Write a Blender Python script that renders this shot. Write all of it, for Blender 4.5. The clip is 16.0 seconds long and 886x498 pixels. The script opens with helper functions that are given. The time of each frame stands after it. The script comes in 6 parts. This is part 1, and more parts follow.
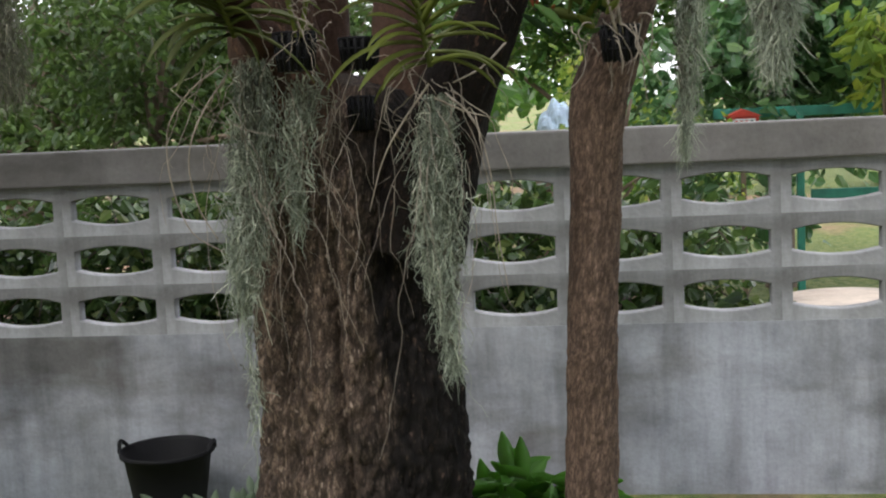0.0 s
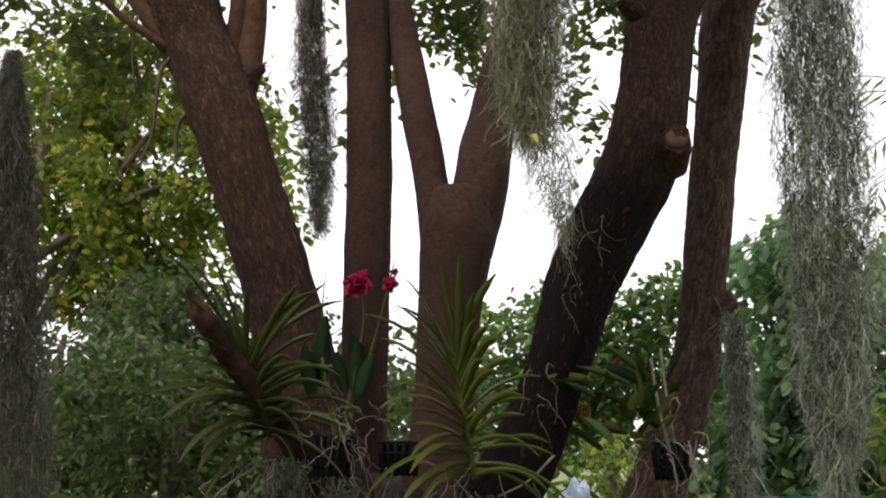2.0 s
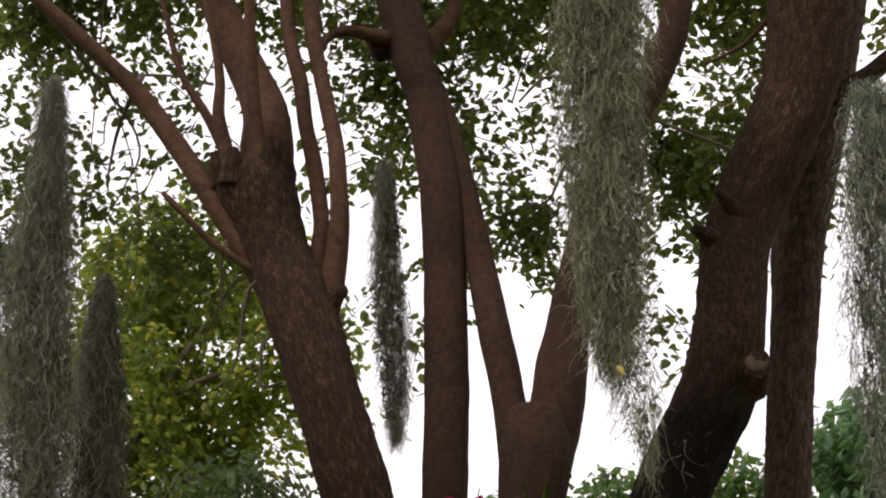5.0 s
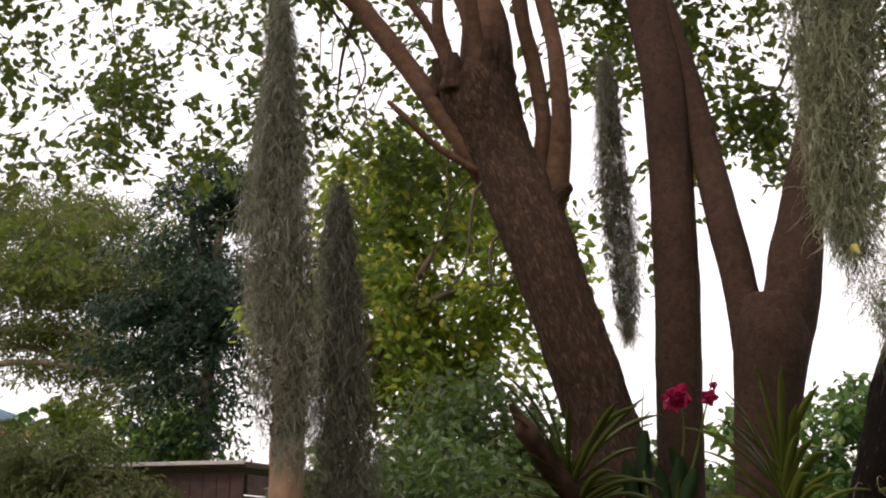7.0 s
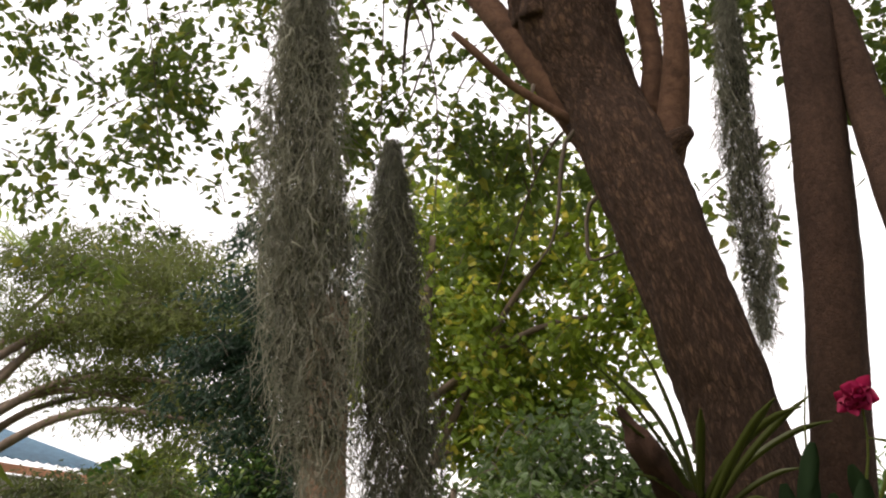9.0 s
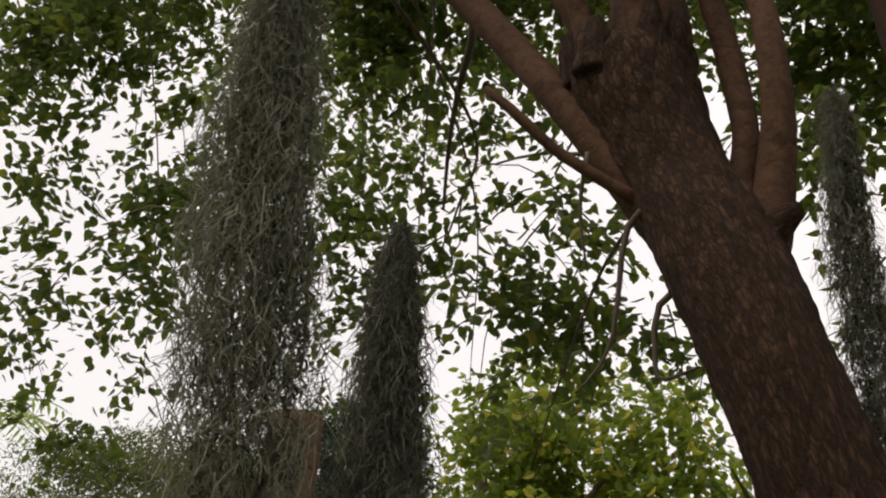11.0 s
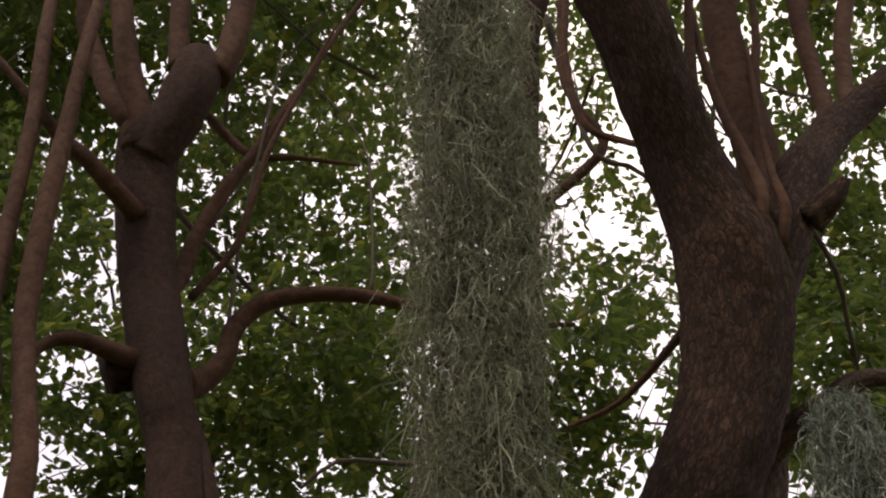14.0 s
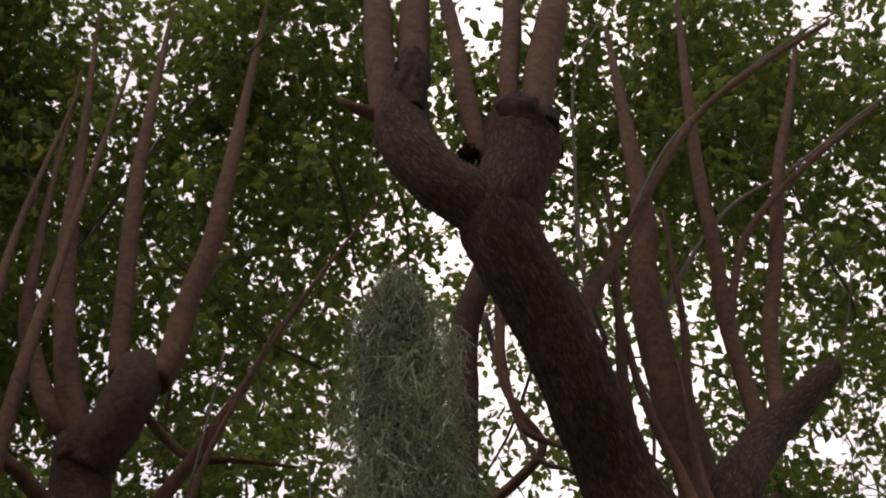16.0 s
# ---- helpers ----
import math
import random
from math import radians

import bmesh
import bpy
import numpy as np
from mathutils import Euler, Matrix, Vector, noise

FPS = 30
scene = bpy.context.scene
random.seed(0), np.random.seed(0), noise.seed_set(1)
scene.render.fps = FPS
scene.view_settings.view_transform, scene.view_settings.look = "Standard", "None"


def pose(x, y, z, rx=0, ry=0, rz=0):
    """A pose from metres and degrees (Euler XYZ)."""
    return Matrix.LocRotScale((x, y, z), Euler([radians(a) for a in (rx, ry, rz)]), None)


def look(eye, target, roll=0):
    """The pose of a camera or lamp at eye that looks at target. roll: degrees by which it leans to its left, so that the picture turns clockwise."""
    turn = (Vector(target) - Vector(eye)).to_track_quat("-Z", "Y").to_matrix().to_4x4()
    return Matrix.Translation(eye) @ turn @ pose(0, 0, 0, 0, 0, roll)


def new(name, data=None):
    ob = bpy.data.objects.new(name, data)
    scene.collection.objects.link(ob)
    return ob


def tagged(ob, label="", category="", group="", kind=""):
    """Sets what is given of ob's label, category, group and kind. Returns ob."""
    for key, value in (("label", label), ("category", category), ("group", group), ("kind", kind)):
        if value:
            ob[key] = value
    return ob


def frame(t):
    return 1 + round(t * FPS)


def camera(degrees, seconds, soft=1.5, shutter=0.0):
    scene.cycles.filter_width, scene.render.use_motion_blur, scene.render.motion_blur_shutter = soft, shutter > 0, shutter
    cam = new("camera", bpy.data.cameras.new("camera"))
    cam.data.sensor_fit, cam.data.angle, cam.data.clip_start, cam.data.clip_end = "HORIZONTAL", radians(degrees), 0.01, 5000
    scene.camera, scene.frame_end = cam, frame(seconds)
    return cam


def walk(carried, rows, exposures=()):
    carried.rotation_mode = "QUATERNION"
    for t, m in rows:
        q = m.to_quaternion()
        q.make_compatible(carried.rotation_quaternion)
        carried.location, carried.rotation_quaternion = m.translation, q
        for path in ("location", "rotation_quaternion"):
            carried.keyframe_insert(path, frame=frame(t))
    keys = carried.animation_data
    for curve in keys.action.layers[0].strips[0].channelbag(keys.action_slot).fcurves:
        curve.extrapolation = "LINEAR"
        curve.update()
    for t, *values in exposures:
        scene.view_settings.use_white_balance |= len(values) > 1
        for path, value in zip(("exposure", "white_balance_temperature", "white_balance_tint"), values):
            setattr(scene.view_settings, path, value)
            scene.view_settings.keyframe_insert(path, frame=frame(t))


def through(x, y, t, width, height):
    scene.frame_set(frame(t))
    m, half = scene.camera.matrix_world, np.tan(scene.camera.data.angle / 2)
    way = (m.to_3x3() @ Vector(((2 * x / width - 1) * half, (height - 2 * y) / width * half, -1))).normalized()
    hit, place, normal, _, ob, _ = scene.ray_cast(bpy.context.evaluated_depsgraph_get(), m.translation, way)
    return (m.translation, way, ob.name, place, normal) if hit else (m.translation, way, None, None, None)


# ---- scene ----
LENS = 39.55
PATH = [
    (0, (0.659, -1.678, 1.482), (0.398, 0.29, 1.244), -2.7),
    (0.5, (0.661, -1.678, 1.511), (0.392, 0.3, 1.391), -2.4),
    (1, (0.636, -1.656, 1.537), (0.41, 0.331, 1.564), -1.6),
    (1.5, (0.597, -1.59, 1.582), (0.377, 0.389, 1.764), -0.5),
    (2, (0.574, -1.575, 1.595), (0.315, 0.38, 1.931), -0.2),
    (2.5, (0.537, -1.556, 1.601), (0.227, 0.37, 2.04), 0.5),
    (3, (0.502, -1.546, 1.604), (0.091, 0.357, 2.061), 0.6),
    (3.5, (0.498, -1.562, 1.621), (0.091, 0.33, 2.128), 0.4),
    (4, (0.509, -1.591, 1.641), (0.177, 0.293, 2.224), 0.1),
    (4.2, (0.524, -1.622, 1.654), (0.209, 0.261, 2.25), -0.0),
    (6.3, (0.484, -1.711, 1.703), (0.022, 0.137, 2.311), 0.2),
    (6.5, (0.528, -1.808, 1.643), (-0.019, 0.031, 2.208), 0.8),
    (7, (0.528, -1.673, 1.629), (-0.164, 0.14, 2.111), 0.4),
    (7.5, (0.449, -1.523, 1.647), (-0.246, 0.257, 2.239), -0.1),
    (8, (0.369, -1.358, 1.643), (-0.332, 0.415, 2.248), -0.1),
    (8.5, (0.333, -1.163, 1.629), (-0.44, 0.592, 2.195), 1.1),
    (8.7, (0.319, -1.107, 1.632), (-0.474, 0.644, 2.184), 1.0),
    (10.8, (0.091, -0.341, 1.653), (-0.852, 1.197, 2.517), 4.3),
    (11, (0.085, -0.375, 1.655), (-0.79, 1.18, 2.559), 5.1),
    (11.5, (0.091, -0.352, 1.659), (-0.606, 1.187, 2.729), 4.2),
    (12, (0.166, -0.452, 1.699), (-0.31, 1.116, 2.847), 4.3),
    (12.5, (0.223, -0.467, 1.69), (0.029, 1.083, 2.939), 2.1),
    (13, (0.275, -0.483, 1.703), (0.276, 1.036, 3.004), -0.6),
    (13.5, (0.299, -0.494, 1.699), (0.376, 0.979, 3.05), -1.2),
    (14, (0.305, -0.498, 1.707), (0.41, 0.914, 3.12), -1.6),
    (14.5, (0.301, -0.518, 1.715), (0.425, 0.811, 3.204), -2.2),
    (15, (0.298, -0.56, 1.742), (0.431, 0.652, 3.327), -2.7),
    (15.5, (0.306, -0.578, 1.748), (0.472, 0.541, 3.397), -4.4),
    (16, (0.326, -0.6, 1.757), (0.502, 0.48, 3.431), -6.2),
]
cam = camera(LENS, 16.0, soft=2.1)
walk(cam, [(t, look(e, a, r)) for t, e, a, r in PATH],
     exposures=[(0.0, 1.15, 6400, 9), (1.0, 1.16, 6400, 9), (2.0, 0.55, 6700, 14), (3.5, 0.28, 6850, 19), (6.5, 0.42, 7100, 17), (8.5, 0.71, 7150, 15),
                (11.0, -0.15, 7250, 12), (12.0, -0.42, 7200, 13), (13.0, -0.06, 7000, 19), (14.5, -0.14, 6900, 20), (15.0, 0.02, 6850, 21), (15.5, 0.36, 6900, 20), (16.0, -0.34, 6900, 22)])

# ---- world and sun: a bright overcast day ----
world = bpy.data.worlds.new("overcast_sky")
scene.world = world
world.use_nodes = True
wn, wl = world.node_tree.nodes, world.node_tree.links
wn.clear()
sky = wn.new("ShaderNodeTexSky")
sky.sky_type, sky.sun_disc = "NISHITA", False
sky.sun_elevation, sky.sun_rotation = radians(58), radians(20)
sky.air_density, sky.dust_density = 1.0, 4.0
dim = wn.new("ShaderNodeVectorMath")
dim.operation = "SCALE"
dim.inputs["Scale"].default_value = 0.10
veil = wn.new("ShaderNodeMix")
veil.data_type = "RGBA"
veil.inputs["Factor"].default_value = 0.75
veil.inputs["B"].default_value = (1.28, 1.28, 1.36, 1)
bg = wn.new("ShaderNodeBackground")
wo = wn.new("ShaderNodeOutputWorld")
wl.new(sky.outputs["Color"], dim.inputs[0])
wl.new(dim.outputs[0], veil.inputs["A"])
wl.new(veil.outputs["Result"], bg.inputs["Color"])
wl.new(bg.outputs[0], wo.inputs[0])
bg.inputs["Strength"].default_value = 1.0
sun = new("sun", bpy.data.lights.new("sun", "SUN"))
sun.data.energy, sun.data.angle, sun.data.color = 1.5, radians(14), (1.0, 0.95, 0.88)
sun.matrix_world = look((-3.4, -3.4, 9), (0.6, 2, 0))

# ---- materials ----


def material(name, rough=0.8, metal=0.0):
    m = bpy.data.materials.new(name)
    m.use_nodes = True
    b = m.node_tree.nodes["Principled BSDF"]
    b.inputs["Roughness"].default_value, b.inputs["Metallic"].default_value = rough, metal
    return m, m.node_tree.nodes, m.node_tree.links, b


def coords(nodes, links, scale, attribute=None):
    """Object coordinates, or the grain along a limb, scaled."""
    if attribute:
        c = nodes.new("ShaderNodeAttribute")
        c.attribute_name = attribute
        o = c.outputs["Vector"]
    else:
        c = nodes.new("ShaderNodeTexCoord")
        o = c.outputs["Object"]
    mp = nodes.new("ShaderNodeMapping")
    mp.inputs["Scale"].default_value = scale if isinstance(scale, tuple) else (scale,) * 3
    links.new(o, mp.inputs["Vector"])
    return mp.outputs["Vector"]


def noise_tex(nodes, links, vec, scale, detail=4, rough=0.6):
    n = nodes.new("ShaderNodeTexNoise")
    n.inputs["Scale"].default_value, n.inputs["Detail"].default_value, n.inputs["Roughness"].default_value = scale, detail, rough
    if vec:
        links.new(vec, n.inputs["Vector"])
    return n.outputs["Fac"]


def ramp(nodes, links, fac, *stops):
    r = nodes.new("ShaderNodeValToRGB")
    e = r.color_ramp.elements
    while len(e) < len(stops):
        e.new(0.5)
    for k, (p, c) in zip(e, stops):
        k.position, k.color = p, (*c, 1) if len(c) == 3 else c
    links.new(fac, r.inputs["Fac"])
    return r.outputs["Color"]


def mix(nodes, links, a, b, fac, kind="MIX"):
    m = nodes.new("ShaderNodeMix")
    m.data_type, m.blend_type = "RGBA", kind
    for sock, v in ((m.inputs["A"], a), (m.inputs["B"], b), (m.inputs["Factor"], fac)):
        if isinstance(v, (int, float)):
            sock.default_value = v
        elif isinstance(v, tuple):
            sock.default_value = (*v, 1)
        else:
            links.new(v, sock)
    return m.outputs["Result"]


def bump(nodes, links, height, b, strength=0.6, distance=0.01):
    n = nodes.new("ShaderNodeBump")
    n.inputs["Strength"].default_value, n.inputs["Distance"].default_value = strength, distance
    links.new(height, n.inputs["Height"])
    links.new(n.outputs["Normal"], b.inputs["Normal"])


def math_node(nodes, links, op, a, b=0.0):
    n = nodes.new("ShaderNodeMath")
    n.operation = op
    n.use_clamp = op == "MULTIPLY"
    for s, v in zip(n.inputs, (a, b)):
        if isinstance(v, (int, float)):
            s.default_value = v
        else:
            links.new(v, s)
    return n.outputs[0]


def bark_material(name, plate=60.0, stretch=0.5, light=(0.235, 0.165, 0.115), mid=(0.13, 0.087, 0.06), crack=(0.035, 0.024, 0.018), relief=0.9, stain=None, carved=False, seams=0.7, spread=0.19, hairline=0.45):
    """Flaky bark: uneven plates with dark seams, a tone of their own and fine grain; carved: the mesh brings its own
    seams; stain: (axis, from, to) where the bark turns black between light flecks.
    """
    m, n, l, b = material(name, 0.92)
    b.inputs["Specular IOR Level"].default_value = 0.2
    v = coords(n, l, (plate, plate, plate * stretch), "grain")
    nz = n.new("ShaderNodeTexNoise")
    for key, value in (("Scale", 0.9), ("Detail", 5), ("Roughness", 0.65)):
        nz.inputs[key].default_value = value
    l.new(v, nz.inputs["Vector"])
    pull = n.new("ShaderNodeVectorMath")
    pull.operation = "MULTIPLY_ADD"
    pull.inputs[1].default_value = (1.5, 1.5, 1.5)
    l.new(nz.outputs["Color"], pull.inputs[0])
    l.new(v, pull.inputs[2])
    cell = n.new("ShaderNodeTexVoronoi")
    edge = n.new("ShaderNodeTexVoronoi")
    edge.feature = "DISTANCE_TO_EDGE"
    for t in (cell, edge):
        t.inputs["Scale"].default_value = 1.0
        l.new(pull.outputs[0], t.inputs["Vector"])
    tone = n.new("ShaderNodeSeparateColor")
    l.new(cell.outputs["Color"], tone.inputs[0])
    fine = noise_tex(n, l, v, 2.6, 8, 0.78)
    grit = noise_tex(n, l, v, 0.8, 6, 0.7)
    big = noise_tex(n, l, coords(n, l, 4.0), 1.0, 4)
    small = n.new("ShaderNodeTexVoronoi")
    small.feature = "DISTANCE_TO_EDGE"
    small.inputs["Scale"].default_value = 2.1
    l.new(pull.outputs[0], small.inputs["Vector"])
    hair = n.new("ShaderNodeMapRange")
    hair.inputs["From Min"].default_value, hair.inputs["From Max"].default_value = 0.0, 0.16
    l.new(small.outputs["Distance"], hair.inputs["Value"])
    groove = n.new("ShaderNodeMapRange")
    groove.inputs["From Min"].default_value, groove.inputs["From Max"].default_value = 0.0, 0.22
    l.new(edge.outputs["Distance"], groove.inputs["Value"])
    open_part = groove.outputs[0]
    if carved:
        at = n.new("ShaderNodeAttribute")
        at.attribute_name = "seam"
        open_part = math_node(n, l, "MULTIPLY", at.outputs["Fac"], math_node(n, l, "ADD", math_node(n, l, "MULTIPLY", groove.outputs[0], 0.5), 0.5))
    shade = math_node(n, l, "ADD", math_node(n, l, "MULTIPLY", grit, 0.62), math_node(n, l, "ADD", math_node(n, l, "MULTIPLY", tone.outputs[0], 0.14), math_node(n, l, "MULTIPLY", fine, 0.3)))
    col = ramp(n, l, shade, (0.55 - spread, tuple(0.5 * c for c in mid)), (0.55, mid), (0.55 + spread, light))
    col = mix(n, l, col, mix(n, l, crack, col, open_part), seams)
    col = mix(n, l, col, mix(n, l, crack, col, hair.outputs[0]), hairline)
    col = mix(n, l, col, ramp(n, l, big, (0.3, (0.78, 0.74, 0.72)), (0.7, (1.14, 1.08, 1.02))), 1.0, "MULTIPLY")
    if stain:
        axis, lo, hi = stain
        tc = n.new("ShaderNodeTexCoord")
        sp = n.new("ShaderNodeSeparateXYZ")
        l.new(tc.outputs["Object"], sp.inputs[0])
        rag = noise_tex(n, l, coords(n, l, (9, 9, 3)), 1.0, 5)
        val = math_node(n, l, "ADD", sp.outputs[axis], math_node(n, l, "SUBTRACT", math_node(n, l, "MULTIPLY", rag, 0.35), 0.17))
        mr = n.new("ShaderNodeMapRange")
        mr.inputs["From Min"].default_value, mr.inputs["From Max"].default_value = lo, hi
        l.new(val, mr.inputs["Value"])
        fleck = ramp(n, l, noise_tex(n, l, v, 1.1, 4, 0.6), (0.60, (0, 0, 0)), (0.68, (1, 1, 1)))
        black_bark = mix(n, l, mix(n, l, col, (0.10, 0.105, 0.12), 1.0, "MULTIPLY"), mix(n, l, col, (0.9, 0.85, 0.84), 1.0, "MULTIPLY"), fleck)
        # light slivers in the colour stand in for glints on wet bark
        glint = ramp(n, l, noise_tex(n, l, v, 1.25, 2, 0.5), (0.64, (0, 0, 0)), (0.70, (0.45, 0.45, 0.45)))
        col = mix(n, l, col, tuple(min(1, x * 1.25) for x in light), glint)
        col = mix(n, l, col, black_bark, mr.outputs[0])
    l.new(col, b.inputs["Base Color"])
    h = math_node(n, l, "ADD", math_node(n, l, "ADD", math_node(n, l, "MULTIPLY", open_part, 0.5), math_node(n, l, "MULTIPLY", hair.outputs[0], 0.25)), math_node(n, l, "ADD", math_node(n, l, "MULTIPLY", fine, 0.5), math_node(n, l, "ADD", math_node(n, l, "MULTIPLY", grit, 0.35), math_node(n, l, "MULTIPLY", tone.outputs[1], 0.25))))
    bump(n, l, h, b, relief, 0.55 / plate)
    return m


def leaf_material(name, dark, light, glow, rough=0.45, pale=None, through=0.42, gloss=0.25):
    """Leaves: every leaf its own tint; light shines through."""
    m, n, l, b = material(name, rough)
    g = n.new("ShaderNodeNewGeometry")
    col = ramp(n, l, g.outputs["Random Per Island"], (0.0, dark), (0.8, light), (0.97, pale or light))
    l.new(col, b.inputs["Base Color"])
    b.inputs["Specular IOR Level"].default_value = gloss
    t = n.new("ShaderNodeBsdfTranslucent")
    l.new(mix(n, l, col, glow, 0.55), t.inputs["Color"])
    ms = n.new("ShaderNodeMixShader")
    ms.inputs[0].default_value = through
    out = n["Material Output"]
    l.new(b.outputs[0], ms.inputs[1])
    l.new(t.outputs[0], ms.inputs[2])
    l.new(ms.outputs[0], out.inputs["Surface"])
    return m


def plain_material(name, col, rough=0.6, metal=0.0, vary=0.25, scale=8.0, relief=0.15):
    m, n, l, b = material(name, rough, metal)
    f = noise_tex(n, l, coords(n, l, scale), 1.0, 5)
    g = noise_tex(n, l, coords(n, l, scale * 9), 1.0, 3)
    lo, hi = tuple(c * (1 - vary) for c in col), tuple(min(1, c * (1 + vary)) for c in col)
    c = ramp(n, l, f, (0.3, lo), (0.7, hi))
    l.new(c, b.inputs["Base Color"])
    if relief:
        bump(n, l, g, b, relief, 0.004)
    return m


def concrete_material(name, col, stain=0.5):
    """Old cement render: trowel mottling, damp streaks down the face, fine pores."""
    m, n, l, b = material(name, 0.88)
    mott = noise_tex(n, l, coords(n, l, (1.4, 1.4, 2.4)), 1.0, 7, 0.62)
    drip = noise_tex(n, l, coords(n, l, (2.6, 2.6, 1.1)), 1.0, 5, 0.6)
    pore = noise_tex(n, l, coords(n, l, 60.0), 1.0, 4)
    c = ramp(n, l, mott, (0.3, tuple(x * 0.5 for x in col)), (0.5, col), (0.70, tuple(x * 1.35 for x in col)))
    c = mix(n, l, c, ramp(n, l, drip, (0.36, (0.55, 0.54, 0.52)), (0.6, (1.05, 1.05, 1.06))), stain, "MULTIPLY")
    run = noise_tex(n, l, coords(n, l, (11.0, 11.0, 0.9)), 1.0, 4, 0.6)
    c = mix(n, l, c, ramp(n, l, run, (0.34, (0.62, 0.61, 0.6)), (0.56, (1.06, 1.06, 1.07))), stain * 0.7, "MULTIPLY")
    damp = noise_tex(n, l, coords(n, l, (1.1, 1.1, 3.2)), 1.0, 8, 0.58)
    c = mix(n, l, c, ramp(n, l, damp, (0.36, (0.5, 0.47, 0.41)), (0.52, (1.04, 1.04, 1.04))), stain, "MULTIPLY")
    c = mix(n, l, c, ramp(n, l, pore, (0.3, (0.85, 0.85, 0.84)), (0.6, (1.05, 1.05, 1.05))), 0.7, "MULTIPLY")
    l.new(c, b.inputs["Base Color"])
    bump(n, l, math_node(n, l, "ADD", pore, mott), b, 0.35, 0.006)
    return m


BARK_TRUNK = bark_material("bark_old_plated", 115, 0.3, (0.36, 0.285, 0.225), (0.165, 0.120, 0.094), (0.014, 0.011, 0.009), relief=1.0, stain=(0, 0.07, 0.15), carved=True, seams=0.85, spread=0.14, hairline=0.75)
BARK_A = bark_material("bark_limb", 105, 0.36, (0.18, 0.108, 0.07), (0.100, 0.060, 0.040), (0.03, 0.018, 0.013), relief=1.0, spread=0.14)
BARK_B = bark_material("bark_smoother", 80, 0.9, (0.098, 0.058, 0.04), (0.073, 0.043, 0.031), (0.042, 0.026, 0.02), relief=0.55, seams=0.35, hairline=0.3)
BARK_D = bark_material("bark_black_below", 105, 0.34, (0.18, 0.108, 0.07), (0.112, 0.067, 0.045), (0.03, 0.018, 0.014), relief=1.0, spread=0.17, hairline=0.5, stain=(2, 2.36, 2.14))
BARK_E = bark_material("bark_stringy", 130, 0.24, (0.31, 0.225, 0.175), (0.21, 0.148, 0.114), (0.03, 0.021, 0.016), relief=1.0, carved=True, seams=0.8, spread=0.2, hairline=0.7)
BARK_SHOOT = bark_material("bark_shoot", 60, 0.8, (0.155, 0.088, 0.056), (0.115, 0.065, 0.042), (0.07, 0.04, 0.028), relief=0.35, seams=0.25, hairline=0.2)
BARK_FAR = plain_material("bark_far", (0.16, 0.115, 0.085), 0.9, vary=0.4, scale=5, relief=0.6)
BARK_RED = plain_material("peeled_red_bark", (0.26, 0.15, 0.10), 0.9, vary=0.35, scale=12, relief=0.5)
CUT_WOOD = plain_material("cut_wood_weathered", (0.038, 0.020, 0.014), 0.9, vary=0.5, scale=30, relief=0.6)
CUT_WOOD.node_tree.nodes["Principled BSDF"].inputs["Specular IOR Level"].default_value = 0.15
SAWN_FACE = plain_material("sawn_face_weathered", (0.10, 0.058, 0.041), 0.9, vary=0.35, scale=40, relief=0.6)
TWIG = plain_material("twig_bark", (0.10, 0.075, 0.055), 0.85, scale=20)
LEAF_MAIN = leaf_material("leaf_canopy", (0.032, 0.062, 0.02), (0.078, 0.125, 0.031), (0.27, 0.36, 0.065), pale=(0.26, 0.23, 0.035), through=0.5)
LEAF_LEFT = leaf_material("leaf_yellow_green", (0.07, 0.125, 0.02), (0.19, 0.26, 0.035), (0.42, 0.54, 0.06), pale=(0.5, 0.40, 0.06))
LEAF_DARK = leaf_material("leaf_dark", (0.026, 0.055, 0.018), (0.085, 0.13, 0.038), (0.13, 0.21, 0.045), 0.35, pale=(0.13, 0.2, 0.08))
LEAF_CEDAR = leaf_material("leaf_blue_dark", (0.014, 0.034, 0.022), (0.036, 0.066, 0.042), (0.05, 0.1, 0.05))
LEAF_HEDGE = leaf_material("leaf_hedge", (0.03, 0.075, 0.02), (0.08, 0.16, 0.035), (0.14, 0.28, 0.05), 0.35, pale=(0.26, 0.34, 0.09))
# hedge leaf kept darker: shade behind the wall is in its colour
LEAF_GLOSSY = leaf_material("leaf_glossy_shaded", (0.022, 0.052, 0.016), (0.08, 0.14, 0.04), (0.12, 0.2, 0.045), 0.26, pale=(0.24, 0.3, 0.09), through=0.3, gloss=0.6)
LEAF_FINE = leaf_material("leaf_feathery", (0.05, 0.07, 0.02), (0.13, 0.155, 0.04), (0.24, 0.29, 0.07))
LEAF_BRIGHT = leaf_material("leaf_bright", (0.13, 0.22, 0.04), (0.25, 0.34, 0.06), (0.34, 0.48, 0.08), pale=(0.5, 0.5, 0.08))
LEAF_STRAP = leaf_material("leaf_strap", (0.055, 0.078, 0.016), (0.125, 0.145, 0.028), (0.18, 0.25, 0.04), 0.4, pale=(0.24, 0.24, 0.04))
# darker strap leaf: shade over one orchid is put into the colour
LEAF_VANDA = leaf_material("leaf_strap_shaded", (0.036, 0.052, 0.014), (0.082, 0.098, 0.022), (0.12, 0.15, 0.022), 0.42, pale=(0.16, 0.17, 0.035))
LEAF_BROAD = leaf_material("leaf_broad", (0.06, 0.17, 0.03), (0.17, 0.36, 0.07), (0.25, 0.5, 0.08), 0.3, pale=(0.4, 0.5, 0.14), gloss=0.5)
